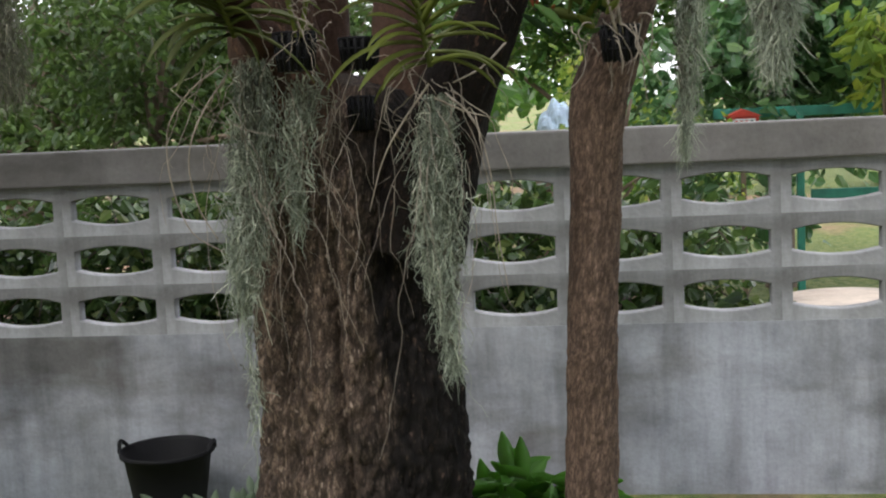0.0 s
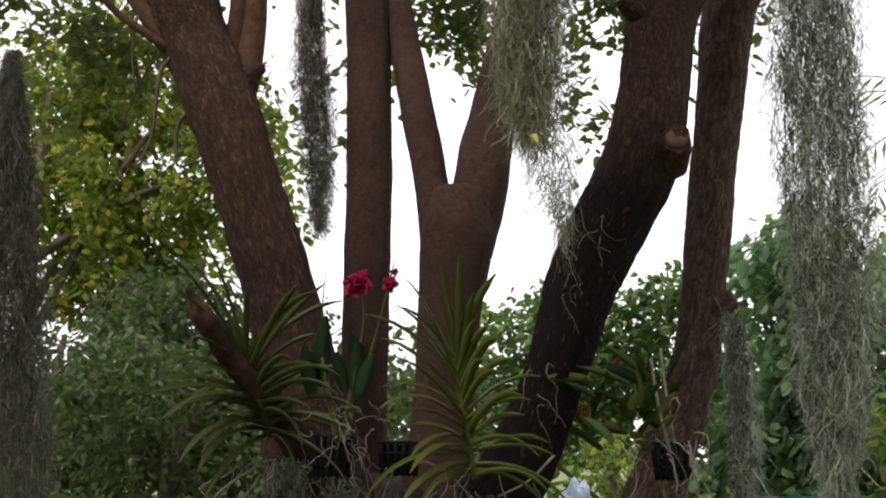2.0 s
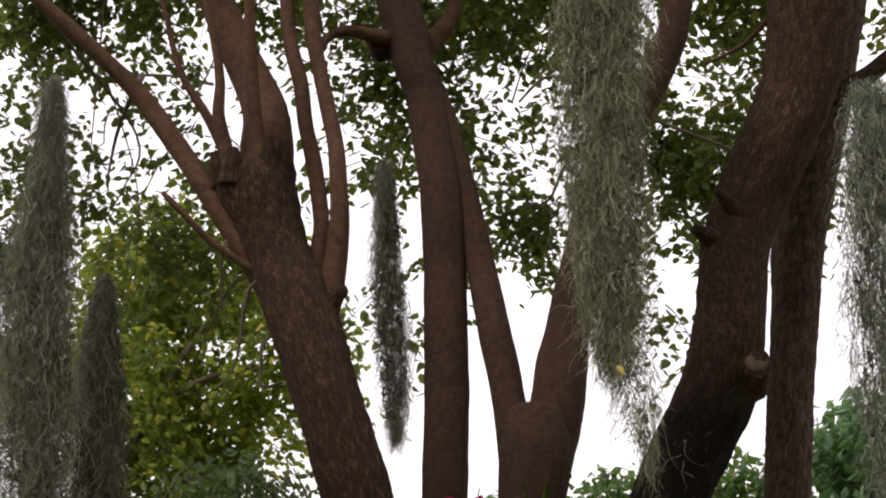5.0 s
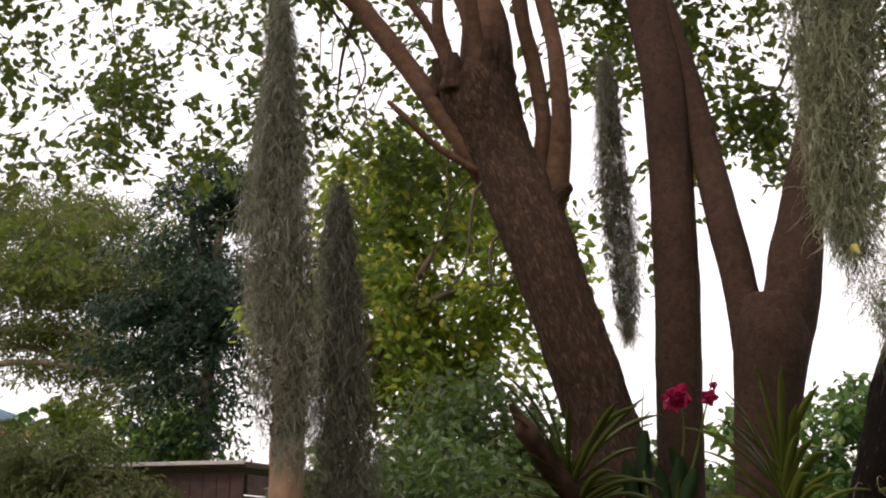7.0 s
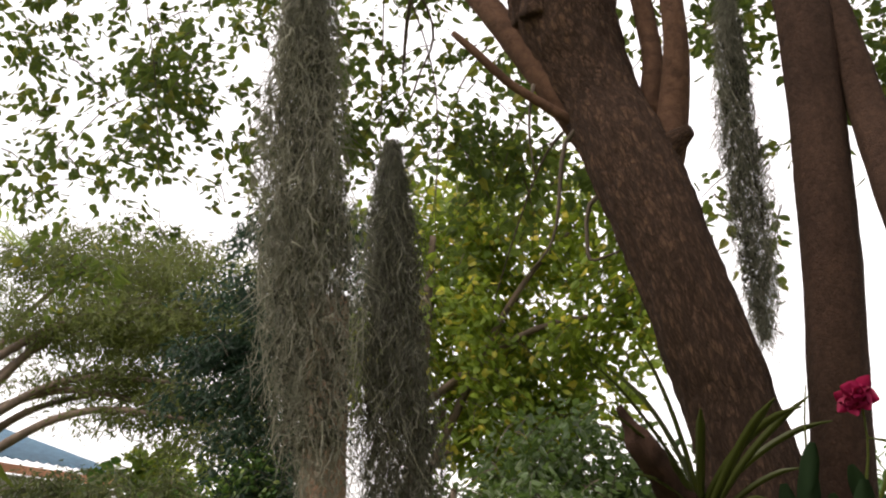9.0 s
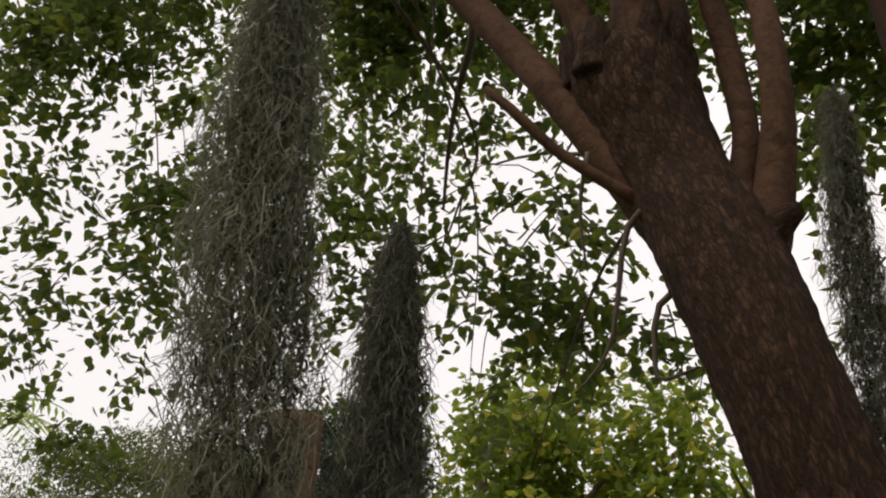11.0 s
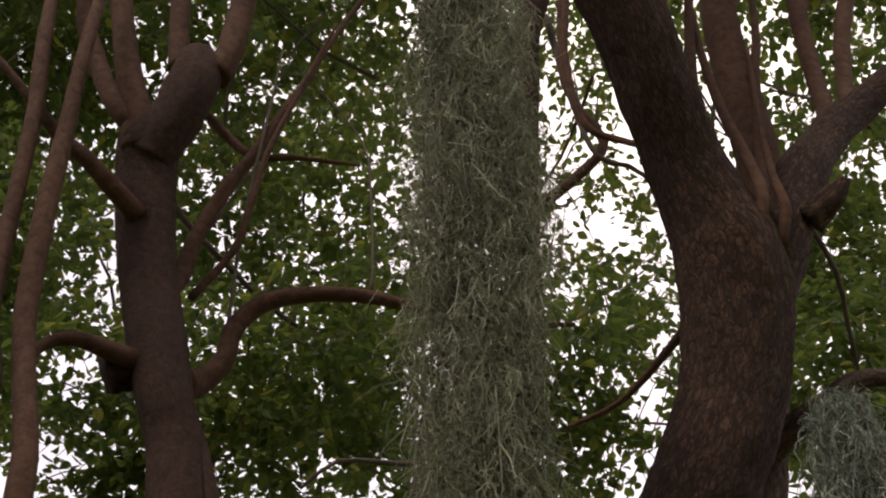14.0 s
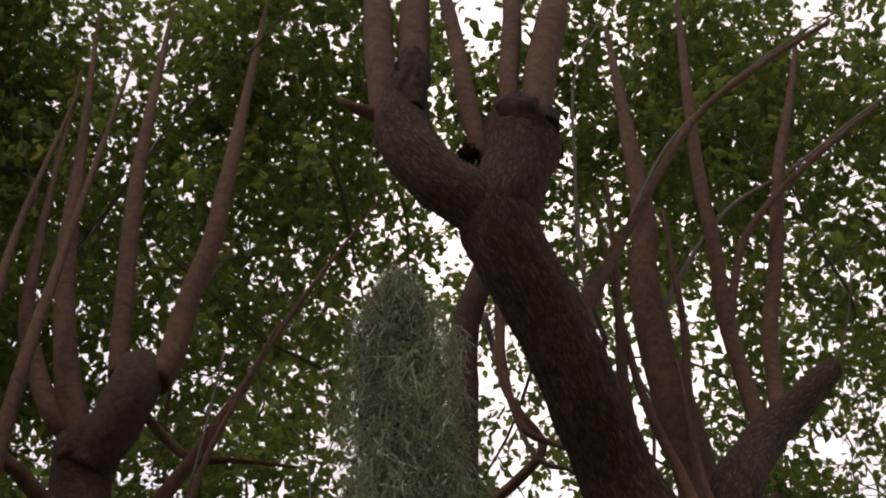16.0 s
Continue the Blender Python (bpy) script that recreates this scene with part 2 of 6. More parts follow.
LEAF_ORCHID = leaf_material("leaf_orchid", (0.016, 0.038, 0.018), (0.034, 0.066, 0.028), (0.05, 0.1, 0.035), 0.55, gloss=0.15)
LEAF_OLIVE = leaf_material("leaf_olive_fine", (0.035, 0.052, 0.018), (0.085, 0.105, 0.034), (0.14, 0.17, 0.045), 0.55, pale=(0.15, 0.16, 0.05))
LEAF_SILVER = leaf_material("leaf_silver", (0.2, 0.26, 0.2), (0.3, 0.36, 0.28), (0.3, 0.4, 0.25))
PETAL = leaf_material("petal_crimson", (0.30, 0.006, 0.05), (0.42, 0.012, 0.09), (0.5, 0.01, 0.08), 0.5)
BRACT = leaf_material("bract_orange", (0.26, 0.06, 0.035), (0.30, 0.10, 0.05), (0.5, 0.1, 0.03))
MOSS = leaf_material("moss_grey_green", (0.11, 0.116, 0.076), (0.30, 0.312, 0.205), (0.30, 0.32, 0.20), 0.9, pale=(0.50, 0.50, 0.37), through=0.27)
MOSS_FRESH = leaf_material("moss_fresh_grey_green", (0.08, 0.095, 0.072), (0.30, 0.335, 0.265), (0.30, 0.34, 0.25), 0.9, pale=(0.56, 0.58, 0.46), through=0.27)
MOSS_MID = leaf_material("moss_brown_grey", (0.14, 0.135, 0.105), (0.28, 0.275, 0.215), (0.28, 0.28, 0.21), 0.9, pale=(0.38, 0.37, 0.29), through=0.27)
LEAF_CLIMBER = leaf_material("leaf_climber", (0.05, 0.125, 0.055), (0.17, 0.31, 0.13), (0.2, 0.4, 0.12), 0.28, pale=(0.25, 0.37, 0.14), gloss=0.6)
# dead inner strands; the beard's inner shade is put into their dark colour
MOSS_CORE = leaf_material("moss_dead_shaded_core", (0.06, 0.058, 0.044), (0.14, 0.135, 0.105), (0.11, 0.11, 0.08), 0.9, through=0.15)
MOSS_DARK = leaf_material("moss_old_dark", (0.05, 0.05, 0.037), (0.18, 0.18, 0.138), (0.17, 0.17, 0.125), 0.9, pale=(0.30, 0.29, 0.22), through=0.27)
ROOT = plain_material("aerial_root", (0.20, 0.17, 0.135), 0.85, vary=0.45, scale=25)
CONCRETE = concrete_material("cement_wall", (0.30, 0.311, 0.345), 0.85)
CONCRETE_BLOCK = concrete_material("cement_block", (0.25, 0.254, 0.266), 0.75)
CONCRETE_BEAM = concrete_material("cement_coping", (0.15, 0.142, 0.14), 0.4)
STONE_RING = concrete_material("pale_stone", (0.55, 0.46, 0.38), 0.3)
BLACK_PLASTIC = plain_material("black_plastic", (0.005, 0.005, 0.006), 0.65, scale=12, relief=0.05)
BLACK_PLASTIC.node_tree.nodes["Principled BSDF"].inputs["Specular IOR Level"].default_value = 0.15
GREEN_PAINT = plain_material("green_paint", (0.035, 0.21, 0.15), 0.45, vary=0.35, scale=7)
RED_PAINT = plain_material("red_paint", (0.5, 0.045, 0.025), 0.45, scale=10)
WHITE_PAINT = plain_material("white_paint", (0.75, 0.75, 0.72), 0.5, vary=0.08)

# ---- builders ----
GROUND = -0.07


def mesh_from(name, verts, faces, mat, smooth=True, grain=None):
    me = bpy.data.meshes.new(name)
    me.from_pydata([tuple(v) for v in verts] if not isinstance(verts, np.ndarray) else verts.tolist(), [], faces if not isinstance(faces, np.ndarray) else faces.tolist())
    if smooth:
        me.polygons.foreach_set("use_smooth", [True] * len(me.polygons))
    if grain is not None:
        at = me.attributes.new("grain", "FLOAT_VECTOR", "POINT")
        at.data.foreach_set("vector", np.asarray(grain, dtype=np.float32).ravel())
    if mat:
        me.materials.append(mat)
    me.update()
    return me


def thing(name, base, label, category, group="", kind=""):
    """An Empty at the base of a thing that has parts."""
    ob = new(name)
    ob.empty_display_size = 0.1
    ob.location = base
    return tagged(ob, label, category, group, kind)


def part(name, data, mat, parent, label="", kind=""):
    """A mesh or bmesh in world coordinates as one part under a thing or a part."""
    if isinstance(data, bmesh.types.BMesh):
        me = bpy.data.meshes.new(name)
        data.to_mesh(me)
        data.free()
        me.materials.append(mat)
        data = me
    ob = new(name, data)
    ob.parent = parent
    if parent.type == "EMPTY":
        ob.matrix_parent_inverse = Matrix.Translation(-Vector(parent.location))
    return tagged(ob, label, kind=kind)


def catmull(points, step):
    """A smooth line through (x, y, z, r) points, resampled."""
    p = [Vector(q) for q in points]
    p = [2 * p[0] - p[1]] + p + [2 * p[-1] - p[-2]]
    out = []
    for i in range(1, len(p) - 2):
        a, b, c, d = p[i - 1:i + 3]
        n = max(2, int((c.xyz - b.xyz).length / step))
        for k in range(n):
            t = k / n
            out.append(0.5 * (2 * b + (c - a) * t + (2 * a - 5 * b + 4 * c - d) * t * t + (3 * b - a - 3 * c + d) * t ** 3))
    out.append(p[-2])
    return out


def tube(name, points, mat, segs=20, step=0.02, rough=0.06, lumps=0.08, seed=0, sawn=False, flute=None, plates=None):
    """A limb: rings along a smooth line, with bark relief, lumps and a grain for the material; plates: (width, height, depth) of carved bark plates in metres."""
    line = catmull(points, step)
    verts, grain, faces, seams = [], [], [], []
    prev = None
    v = 0.0
    side = Vector((1, 0, 0))
    rmean = sum(q[3] for q in points) / len(points)
    off = Vector((seed * 3.7, seed * 1.3, seed * 2.1))
    for i, q in enumerate(line):
        c = Vector(q[:3])
        if prev is not None:
            v += (c - prev).length
        a, b = Vector(line[max(0, i - 1)][:3]), Vector(line[min(len(line) - 1, i + 1)][:3])
        d = (b - a).normalized()
        side = (side - d * side.dot(d)).normalized()
        up = d.cross(side)
        r = max(q[3], 0.0008)
        for k in range(segs):
            th = 2 * math.pi * k / segs
            e = side * math.cos(th) + up * math.sin(th)
            g = Vector((math.cos(th) * rmean, math.sin(th) * rmean, v))
            f = 1.0
            if rough:
                s = g + off
                f += rough * noise.noise(Vector((s.x * 42, s.y * 42, s.z * 14)))
                f += lumps * noise.noise(Vector((s.x * 9, s.y * 9, s.z * 4.5)))
                f += rough * 0.6 * noise.noise(Vector((s.x * 90, s.y * 90, s.z * 40)))
            if flute:
                f += flute(th, c)
            if plates:
                w, tall, deep = plates
                q = Vector((g.x / w, g.y / w, g.z / tall)) + off
                q += Vector((noise.noise(q * 0.9), noise.noise(q * 0.9 + Vector((7, 3, 1))), noise.noise(q * 0.9 + Vector((2, 9, 5))))) * 0.55
                near, _ = noise.voronoi(q)
                open_part = min(1.0, (near[1] - near[0]) * 3.2)
                seams.append(open_part)
                f += (open_part - 0.7) * deep / r * (0.55 + 0.9 * noise.cell(q * 1.7))
            verts.append(c + e * r * f)
            grain.append(g)
        prev = c
    n = len(line)
    for i in range(n - 1):
        for k in range(segs):
            j = (k + 1) % segs
            faces.append((i * segs + k, i * segs + j, (i + 1) * segs + j, (i + 1) * segs + k))
    for ring, q, flip in ((0, line[0], True), (n - 1, line[-1], False)):
        verts.append(Vector(q[:3]) + (Vector((0, 0, 0)) if not sawn else Vector((0, 0, -0.006))))
        grain.append(Vector((0, 0, 0)))
        m = len(verts) - 1
        for k in range(segs):
            j = (k + 1) % segs
            t3 = (ring * segs + k, ring * segs + j, m)
            faces.append(t3[::-1] if flip else t3)
    me = mesh_from(name, verts, faces, mat, True, grain)
    if plates:
        me.attributes.new("seam", "FLOAT", "POINT").data.foreach_set("value", seams + [1.0] * (len(verts) - len(seams)))
    return me


LEAF_T = np.array([(0, 0.04, 0), (-0.33, 0.03, 0.07), (-0.52, 0.28, 0.11), (-0.42, 0.60, 0.08), (-0.16, 0.88, 0), (0, 1.14, -0.12), (0.16, 0.88, 0), (0.42, 0.60, 0.08), (0.52, 0.28, 0.11), (0.33, 0.03, 0.07)])
LEAF_F = np.array([(0, 3, 2, 1), (0, 5, 4, 3), (0, 7, 6, 5), (0, 9, 8, 7)])
OVAL_T = np.array([(0, 0, 0), (-0.46, 0.32, 0.08), (-0.36, 0.68, 0.06), (0, 1.05, -0.08), (0.36, 0.68, 0.06), (0.46, 0.32, 0.08)])
OVAL_F = np.array([(0, 3, 2, 1), (0, 5, 4, 3)])
LANCE_T = np.array([(0, 0, 0), (-0.5, 0.3, 0.08), (0.5, 0.3, 0.08), (0, 0.32, 0), (0, 1, -0.12)])
LANCE_F = np.array([(0, 3, 1), (0, 2, 3), (1, 3, 4), (3, 2, 4)])


def leaf_mesh(name, pos, size, mat, seed, droop=(0.15, 1.2), aspect=0.72, lance=False, heading=None):
    """Many leaves in one mesh: each turned, tilted and rolled at random about its stalk."""
    g = np.random.default_rng(seed)
    n = len(pos)
    T, F = (LANCE_T, LANCE_F) if lance is True else (OVAL_T, OVAL_F) if lance == "oval" else (LEAF_T, LEAF_F)
    yaw = g.uniform(0, 2 * np.pi, n) if heading is None else heading + g.normal(0, 0.6, n)
    dip = g.uniform(droop[0], droop[1], n)
    roll = g.normal(0, 0.7, n)
    L = size * g.uniform(0.6, 1.25, n)
    f = np.stack([np.cos(yaw) * np.cos(dip), np.sin(yaw) * np.cos(dip), -np.sin(dip)], 1)
    s0 = np.stack([-np.sin(yaw), np.cos(yaw), np.zeros(n)], 1)
    u0 = np.cross(s0, f)
    s = s0 * np.cos(roll)[:, None] + u0 * np.sin(roll)[:, None]
    u = np.cross(s, f)
    V = pos[:, None, :] + L[:, None, None] * (T[None, :, 0:1] * aspect * s[:, None, :] + T[None, :, 1:2] * f[:, None, :] + T[None, :, 2:3] * u[:, None, :])
    k = len(T)
    faces = (F[None] + (np.arange(n) * k)[:, None, None]).reshape(-1, F.shape[1])
    faces = [tuple(dict.fromkeys(q)) for q in faces.tolist()]
    return mesh_from(name, V.reshape(-1, 3), faces, mat, False)


def sprays(regions, seed, per=22, length=0.4, hang=0.75, scatter=0.03, gaps=0.0, clump=1, reach=0.15):
    """Twigs that droop through ellipsoids (x, y, z, rx, ry, rz, twigs): leaf places, leaf headings and the twigs' lines."""
    g = np.random.default_rng(seed)
    P, H, lines = [], [], []
    for x, y, z, rx, ry, rz, n in regions:
        m = max(1, n // clump)
        d = g.normal(size=(m, 3))
        d = d / np.linalg.norm(d, axis=1)[:, None] * (g.uniform(0, 1, m) ** 0.42)[:, None]
        c = np.array((x, y, z)) + d * (rx, ry, rz)
        if clump > 1:
            c = np.repeat(c, clump, axis=0)
            c = c + g.normal(0, reach, c.shape)
            n = len(c)
        field = np.sin(c[:, 0] * 3.1 + 1) + np.sin(c[:, 1] * 2.7 + c[:, 0] * 0.9) + np.sin(c[:, 2] * 3.7 + 2 + c[:, 1] * 0.7)
        c = c[(field > -0.75 + 0.9 * gaps) | (g.uniform(size=n) < 0.25 - 0.15 * gaps)]
        n = len(c)
        yaw = g.uniform(0, 2 * np.pi, n)
        out = np.stack([np.cos(yaw), np.sin(yaw), np.zeros(n)], 1)
        ln = length * g.uniform(0.55, 1.4, n)
        for i in range(n):
            t = np.linspace(0, 1, 6)[:, None]
            line = c[i] + out[i] * ln[i] * t * 0.75 + np.array((0, 0, -1.0)) * ln[i] * hang * t ** 1.6
            lines.append(line)
            tt = g.uniform(0.08, 1.0, per)
            at = c[i] + out[i] * (ln[i] * tt * 0.75)[:, None] + np.array((0, 0, -1.0)) * (ln[i] * hang * tt ** 1.6)[:, None]
            P.append(at + g.normal(0, scatter, (per, 3)))
            H.append(yaw[i] + np.where(np.arange(per) % 2, 1.1, -1.1))
    return np.concatenate(P), np.concatenate(H), lines


def ribbons(name, lines, width, mat, seed, taper=True, sides=3):
    """Thin stalks along lines of equal point count: three-sided, or narrow blades."""
    A = np.array(lines, dtype=float)
    n, k, _ = A.shape
    g = np.random.default_rng(seed)
    a = g.normal(size=(n, 1, 3))
    d = np.gradient(A, axis=1)
    d /= np.linalg.norm(d, axis=2)[:, :, None] + 1e-9
    s = np.cross(d, a)
    s /= np.linalg.norm(s, axis=2)[:, :, None] + 1e-9
    u = np.cross(d, s)
    w = width * (np.linspace(1, 0.35, k) if taper else np.ones(k))[None, :, None]
    V = np.stack([A + s * w, A + (-0.5 * s + 0.87 * u) * w, A + (-0.5 * s - 0.87 * u) * w] if sides == 3 else [A + s * w, A - s * w], 2)
    idx = np.arange(n * k * sides).reshape(n, k, sides)
    F = []
    for j in range(3 if sides == 3 else 1):
        m = (j + 1) % sides
        F.append(np.stack([idx[:, :-1, j], idx[:, :-1, m], idx[:, 1:, m], idx[:, 1:, j]], -1).reshape(-1, 4))
    return mesh_from(name, V.reshape(-1, 3), np.concatenate(F), mat, True)


def moss(top, bottom, radii, count, seed, label, mat, flat=1.0, width=0.00085, curl=0.0065, thin=0.0, reach=1.0, stray=0.32, core=0.14):
    """A hanging beard: thousands of thin curling threads about a slack axis, matted in ragged locks; radii along it from top to bottom."""
    g = np.random.default_rng(seed)
    a, b = np.array(top), np.array(bottom)
    k = 6
    s = g.beta(1.0, 1.1 + thin, count)
    lim = np.interp(s, np.linspace(0, 1, len(radii)), radii)
    sway = np.stack([np.sin(s * 5 + seed) * 0.010, np.cos(s * 4 + seed) * 0.010, np.zeros(count)], 1)
    th = g.uniform(0, 2 * np.pi, count)
    clump = 1 + 0.13 * np.sin(th * 3 + s * 17 + seed) + 0.10 * np.sin(th * 5 - s * 31) + 0.09 * np.sin(th * 9 + s * 67 + seed)
    rad = lim * clump * g.uniform(0.04, 1, count) ** 0.45 * np.where(g.uniform(size=count) < 0.06, 1.22, 1.0)
    out = np.stack([np.cos(th), np.sin(th) * flat, np.zeros(count)], 1)
    p0 = a + (b - a) * s[:, None] + sway + out * rad[:, None]
    ln = reach * g.uniform(0.022, 0.070, count) * np.where(g.uniform(size=count) < 0.07, 1.7, 1.0)
    drift = g.normal(0, stray, (count, 3)) * (1, 1, 0.6) + np.array((0, 0, -0.8)) + out * g.uniform(-0.35, 0.22, (count, 1))
    axis1, axis2 = g.normal(size=(count, 3)), g.normal(size=(count, 3))
    ph, fr = g.uniform(0, 6.28, (count, 2)), g.uniform(3.5, 8, (count, 1)) * reach
    amp = curl * g.uniform(0.3, 1.15, (count, 1))
    lines = np.zeros((count, k, 3))
    for i in range(k):
        t = i / (k - 1)
        swing = np.sin(fr * t + ph[:, :1]) * axis1 + np.sin(fr * 0.73 * t + ph[:, 1:]) * axis2
        lines[:, i] = p0 + drift * (ln * t)[:, None] + swing * amp * min(1, 0.3 + 2 * t)
    ob = thing("hanging_moss", top, label, "moss", "beards of hanging moss")
    tuft = np.floor(s * 5.999 + g.uniform(-0.35, 0.35, count)).clip(0, 5).astype(int)
    # filler strands close the gaps through the beard, coloured dark like its shaded inside
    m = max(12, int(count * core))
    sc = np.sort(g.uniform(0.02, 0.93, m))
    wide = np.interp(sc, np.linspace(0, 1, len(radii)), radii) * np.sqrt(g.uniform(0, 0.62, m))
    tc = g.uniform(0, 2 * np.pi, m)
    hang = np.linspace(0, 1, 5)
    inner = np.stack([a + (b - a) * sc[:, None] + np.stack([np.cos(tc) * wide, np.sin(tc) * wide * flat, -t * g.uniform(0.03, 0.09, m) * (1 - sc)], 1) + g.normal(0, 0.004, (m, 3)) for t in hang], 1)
    part("core", ribbons("core", inner, 0.0028, MOSS_CORE, seed + 9, True, 2), None, ob, "dead strands inside, darkened as the beard's inner shade", "stuff")
    for q in range(6):
        if (tuft == q).sum() > 20:
            part("tuft", ribbons("tuft", lines[tuft == q], width, mat, seed + q, True, 2), None, ob)
    return ob

# ---- ground and the garden wall ----


def ground_material():
    m, n, l, b = material("grass_and_earth", 0.95)
    f = noise_tex(n, l, coords(n, l, 0.35), 1.0, 5)
    g = noise_tex(n, l, coords(n, l, 14.0), 1.0, 5, 0.7)
    h = noise_tex(n, l, coords(n, l, 70.0), 1.0, 3)
    grass = ramp(n, l, g, (0.3, (0.05, 0.085, 0.02)), (0.5, (0.13, 0.17, 0.04)), (0.7, (0.26, 0.25, 0.09)))
    earth = ramp(n, l, g, (0.3, (0.16, 0.10, 0.06)), (0.7, (0.34, 0.22, 0.13)))
    c = mix(n, l, grass, earth, ramp(n, l, f, (0.52, (0, 0, 0)), (0.60, (1, 1, 1))))
    l.new(c, b.inputs["Base Color"])
    bump(n, l, math_node(n, l, "ADD", g, h), b, 0.8, 0.03)
    return m


def sheet(name, size, cells, mat):
    """The ground: one sheet out to the horizon, finer near the tree, gently uneven."""
    ax = np.sign(np.linspace(-1, 1, cells)) * np.abs(np.linspace(-1, 1, cells)) ** 4 * size
    X, Y = np.meshgrid(ax, ax)
    Z = GROUND + 0.02 * np.sin(X * 1.7) * np.cos(Y * 1.3) * np.exp(-(X ** 2 + Y ** 2) / 900)
    V = np.stack([X, Y + 2, Z], -1).reshape(-1, 3)
    i = np.arange(cells * cells).reshape(cells, cells)
    F = np.stack([i[:-1, :-1], i[:-1, 1:], i[1:, 1:], i[1:, :-1]], -1).reshape(-1, 4)
    return new(name, mesh_from(name, V, F, mat))


tagged(sheet("ground", 600, 81, ground_material()), "dry grass and bare earth", "ground", kind="structure")

WX, WY, PITCH, ROW = 1.35, 3.0, 0.40, 0.2025
HOLE_Z = (1.075, 0.8725, 0.670)


def box(x0, x1, y0, y1, z0, z1, bevel=0.006):
    bm = bmesh.new()
    bmesh.ops.create_cube(bm, size=1)
    for v in bm.verts:
        v.co = Vector(((x0 + x1) / 2 + v.co.x * (x1 - x0), (y0 + y1) / 2 + v.co.y * (y1 - y0), (z0 + z1) / 2 + v.co.z * (z1 - z0)))
    if bevel:
        bmesh.ops.bevel(bm, geom=bm.edges[:], offset=bevel, segments=2, affect="EDGES", profile=0.6)
    return bm


def vent_block():
    """A cement vent block with one hole, upright at the sides and bowed above and below."""
    w, h, d = PITCH / 2, ROW / 2, 0.05
    hw, hs, bow = 0.160, 0.0375, 0.021

    def hole(grow):
        pts = []
        for k in range(7):
            x = -1 + 2 * k / 7
            pts.append((x * (hw + grow), -hs - bow * (1 - x * x) - grow))
        pts += [(hw + grow, -hs - grow), (hw + grow, 0)]
        for k in range(7):
            x = 1 - 2 * k / 7
            pts.append((x * (hw + grow), hs + bow * (1 - x * x) + grow))
        pts += [(-hw - grow, hs + grow), (-hw - grow, 0)]
        return pts
    rim = [(-w + 2 * w * k / 7, -h) for k in range(7)] + [(w, -h), (w, 0)] + [(w - 2 * w * k / 7, h) for k in range(7)] + [(-w, h), (-w, 0)]
    loops = [[(x, 0, z) for x, z in rim], [(x, 0, z) for x, z in hole(0.004)], [(x, 0.005, z) for x, z in hole(0)],
             [(x, d, z) for x, z in hole(0)], [(x, d, z) for x, z in rim]]
    n = len(rim)
    verts = [p for lo in loops for p in lo]
    faces = []
    for a in range(5):
        b = (a + 1) % 5
        for k in range(n):
            j = (k + 1) % n
            faces.append((a * n + k, a * n + j, b * n + j, b * n + k))
    return mesh_from("vent_block", verts, faces, CONCRETE_BLOCK, False)


COLS = range(-15, 9)
X_LEFT, X_RIGHT = WX - 0.04 + PITCH * COLS[0], WX - 0.04 + PITCH * (COLS[-1] + 1)
BASE_TOP = HOLE_Z[2] + 0.0375 - ROW / 2
VENT_TOP = HOLE_Z[0] + 0.0375 + ROW / 2
wall = thing("wall_north", (0, WY, GROUND), "grey cement garden wall with three rows of vent blocks", "wall", kind="structure")
part("wall_base", box(X_LEFT, X_RIGHT, WY - 0.002, WY + 0.10, GROUND - 0.3, BASE_TOP, 0.001), CONCRETE, wall, "stained grey cement render")
part("coping", box(X_LEFT, X_RIGHT, WY - 0.025, WY + 0.15, VENT_TOP, 1.352, 0.008), CONCRETE_BEAM, wall, "dark weathered cement coping beam")


# ---- the old tree ----
tree = thing("tree", (0.05, 1.3, GROUND), "old pollarded tree with furrowed brown bark, five limbs and hanging moss", "tree")


def trunk_flute(th, c):
    """The five limbs run down the trunk as ribs."""
    up = min(1, max(0, (c.z - 0.3) / 1.2))
    return 0.07 * math.cos(th * 3 + 0.7) * (0.5 + up * 0.5) + 0.05 * math.cos(th * 5 + 2.1 - c.z) + 0.22 * max(0, 0.35 - c.z) ** 1.3 - 0.16 * math.exp(-(((th - 4.76 - 0.05 * math.sin(c.z * 5)) / 0.07) ** 2)) * min(1, max(0, (1.25 - c.z) / 0.2))


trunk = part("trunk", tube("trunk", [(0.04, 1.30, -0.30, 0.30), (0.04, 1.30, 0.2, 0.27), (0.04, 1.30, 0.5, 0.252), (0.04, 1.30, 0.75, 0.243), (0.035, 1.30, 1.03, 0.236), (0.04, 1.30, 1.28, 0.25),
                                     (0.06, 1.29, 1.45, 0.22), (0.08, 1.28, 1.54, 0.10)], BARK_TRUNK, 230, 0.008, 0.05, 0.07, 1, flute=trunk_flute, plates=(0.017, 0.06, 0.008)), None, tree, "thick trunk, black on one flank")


def limb(name, pts, mat, segs=40, step=0.014, rough=0.05, lumps=0.07, seed=0, label="", sawn=False, parent=None, plates=None):
    return part(name, tube(name, pts, mat, segs, step, rough, lumps, seed, sawn, None, plates), None, parent or tree, label)


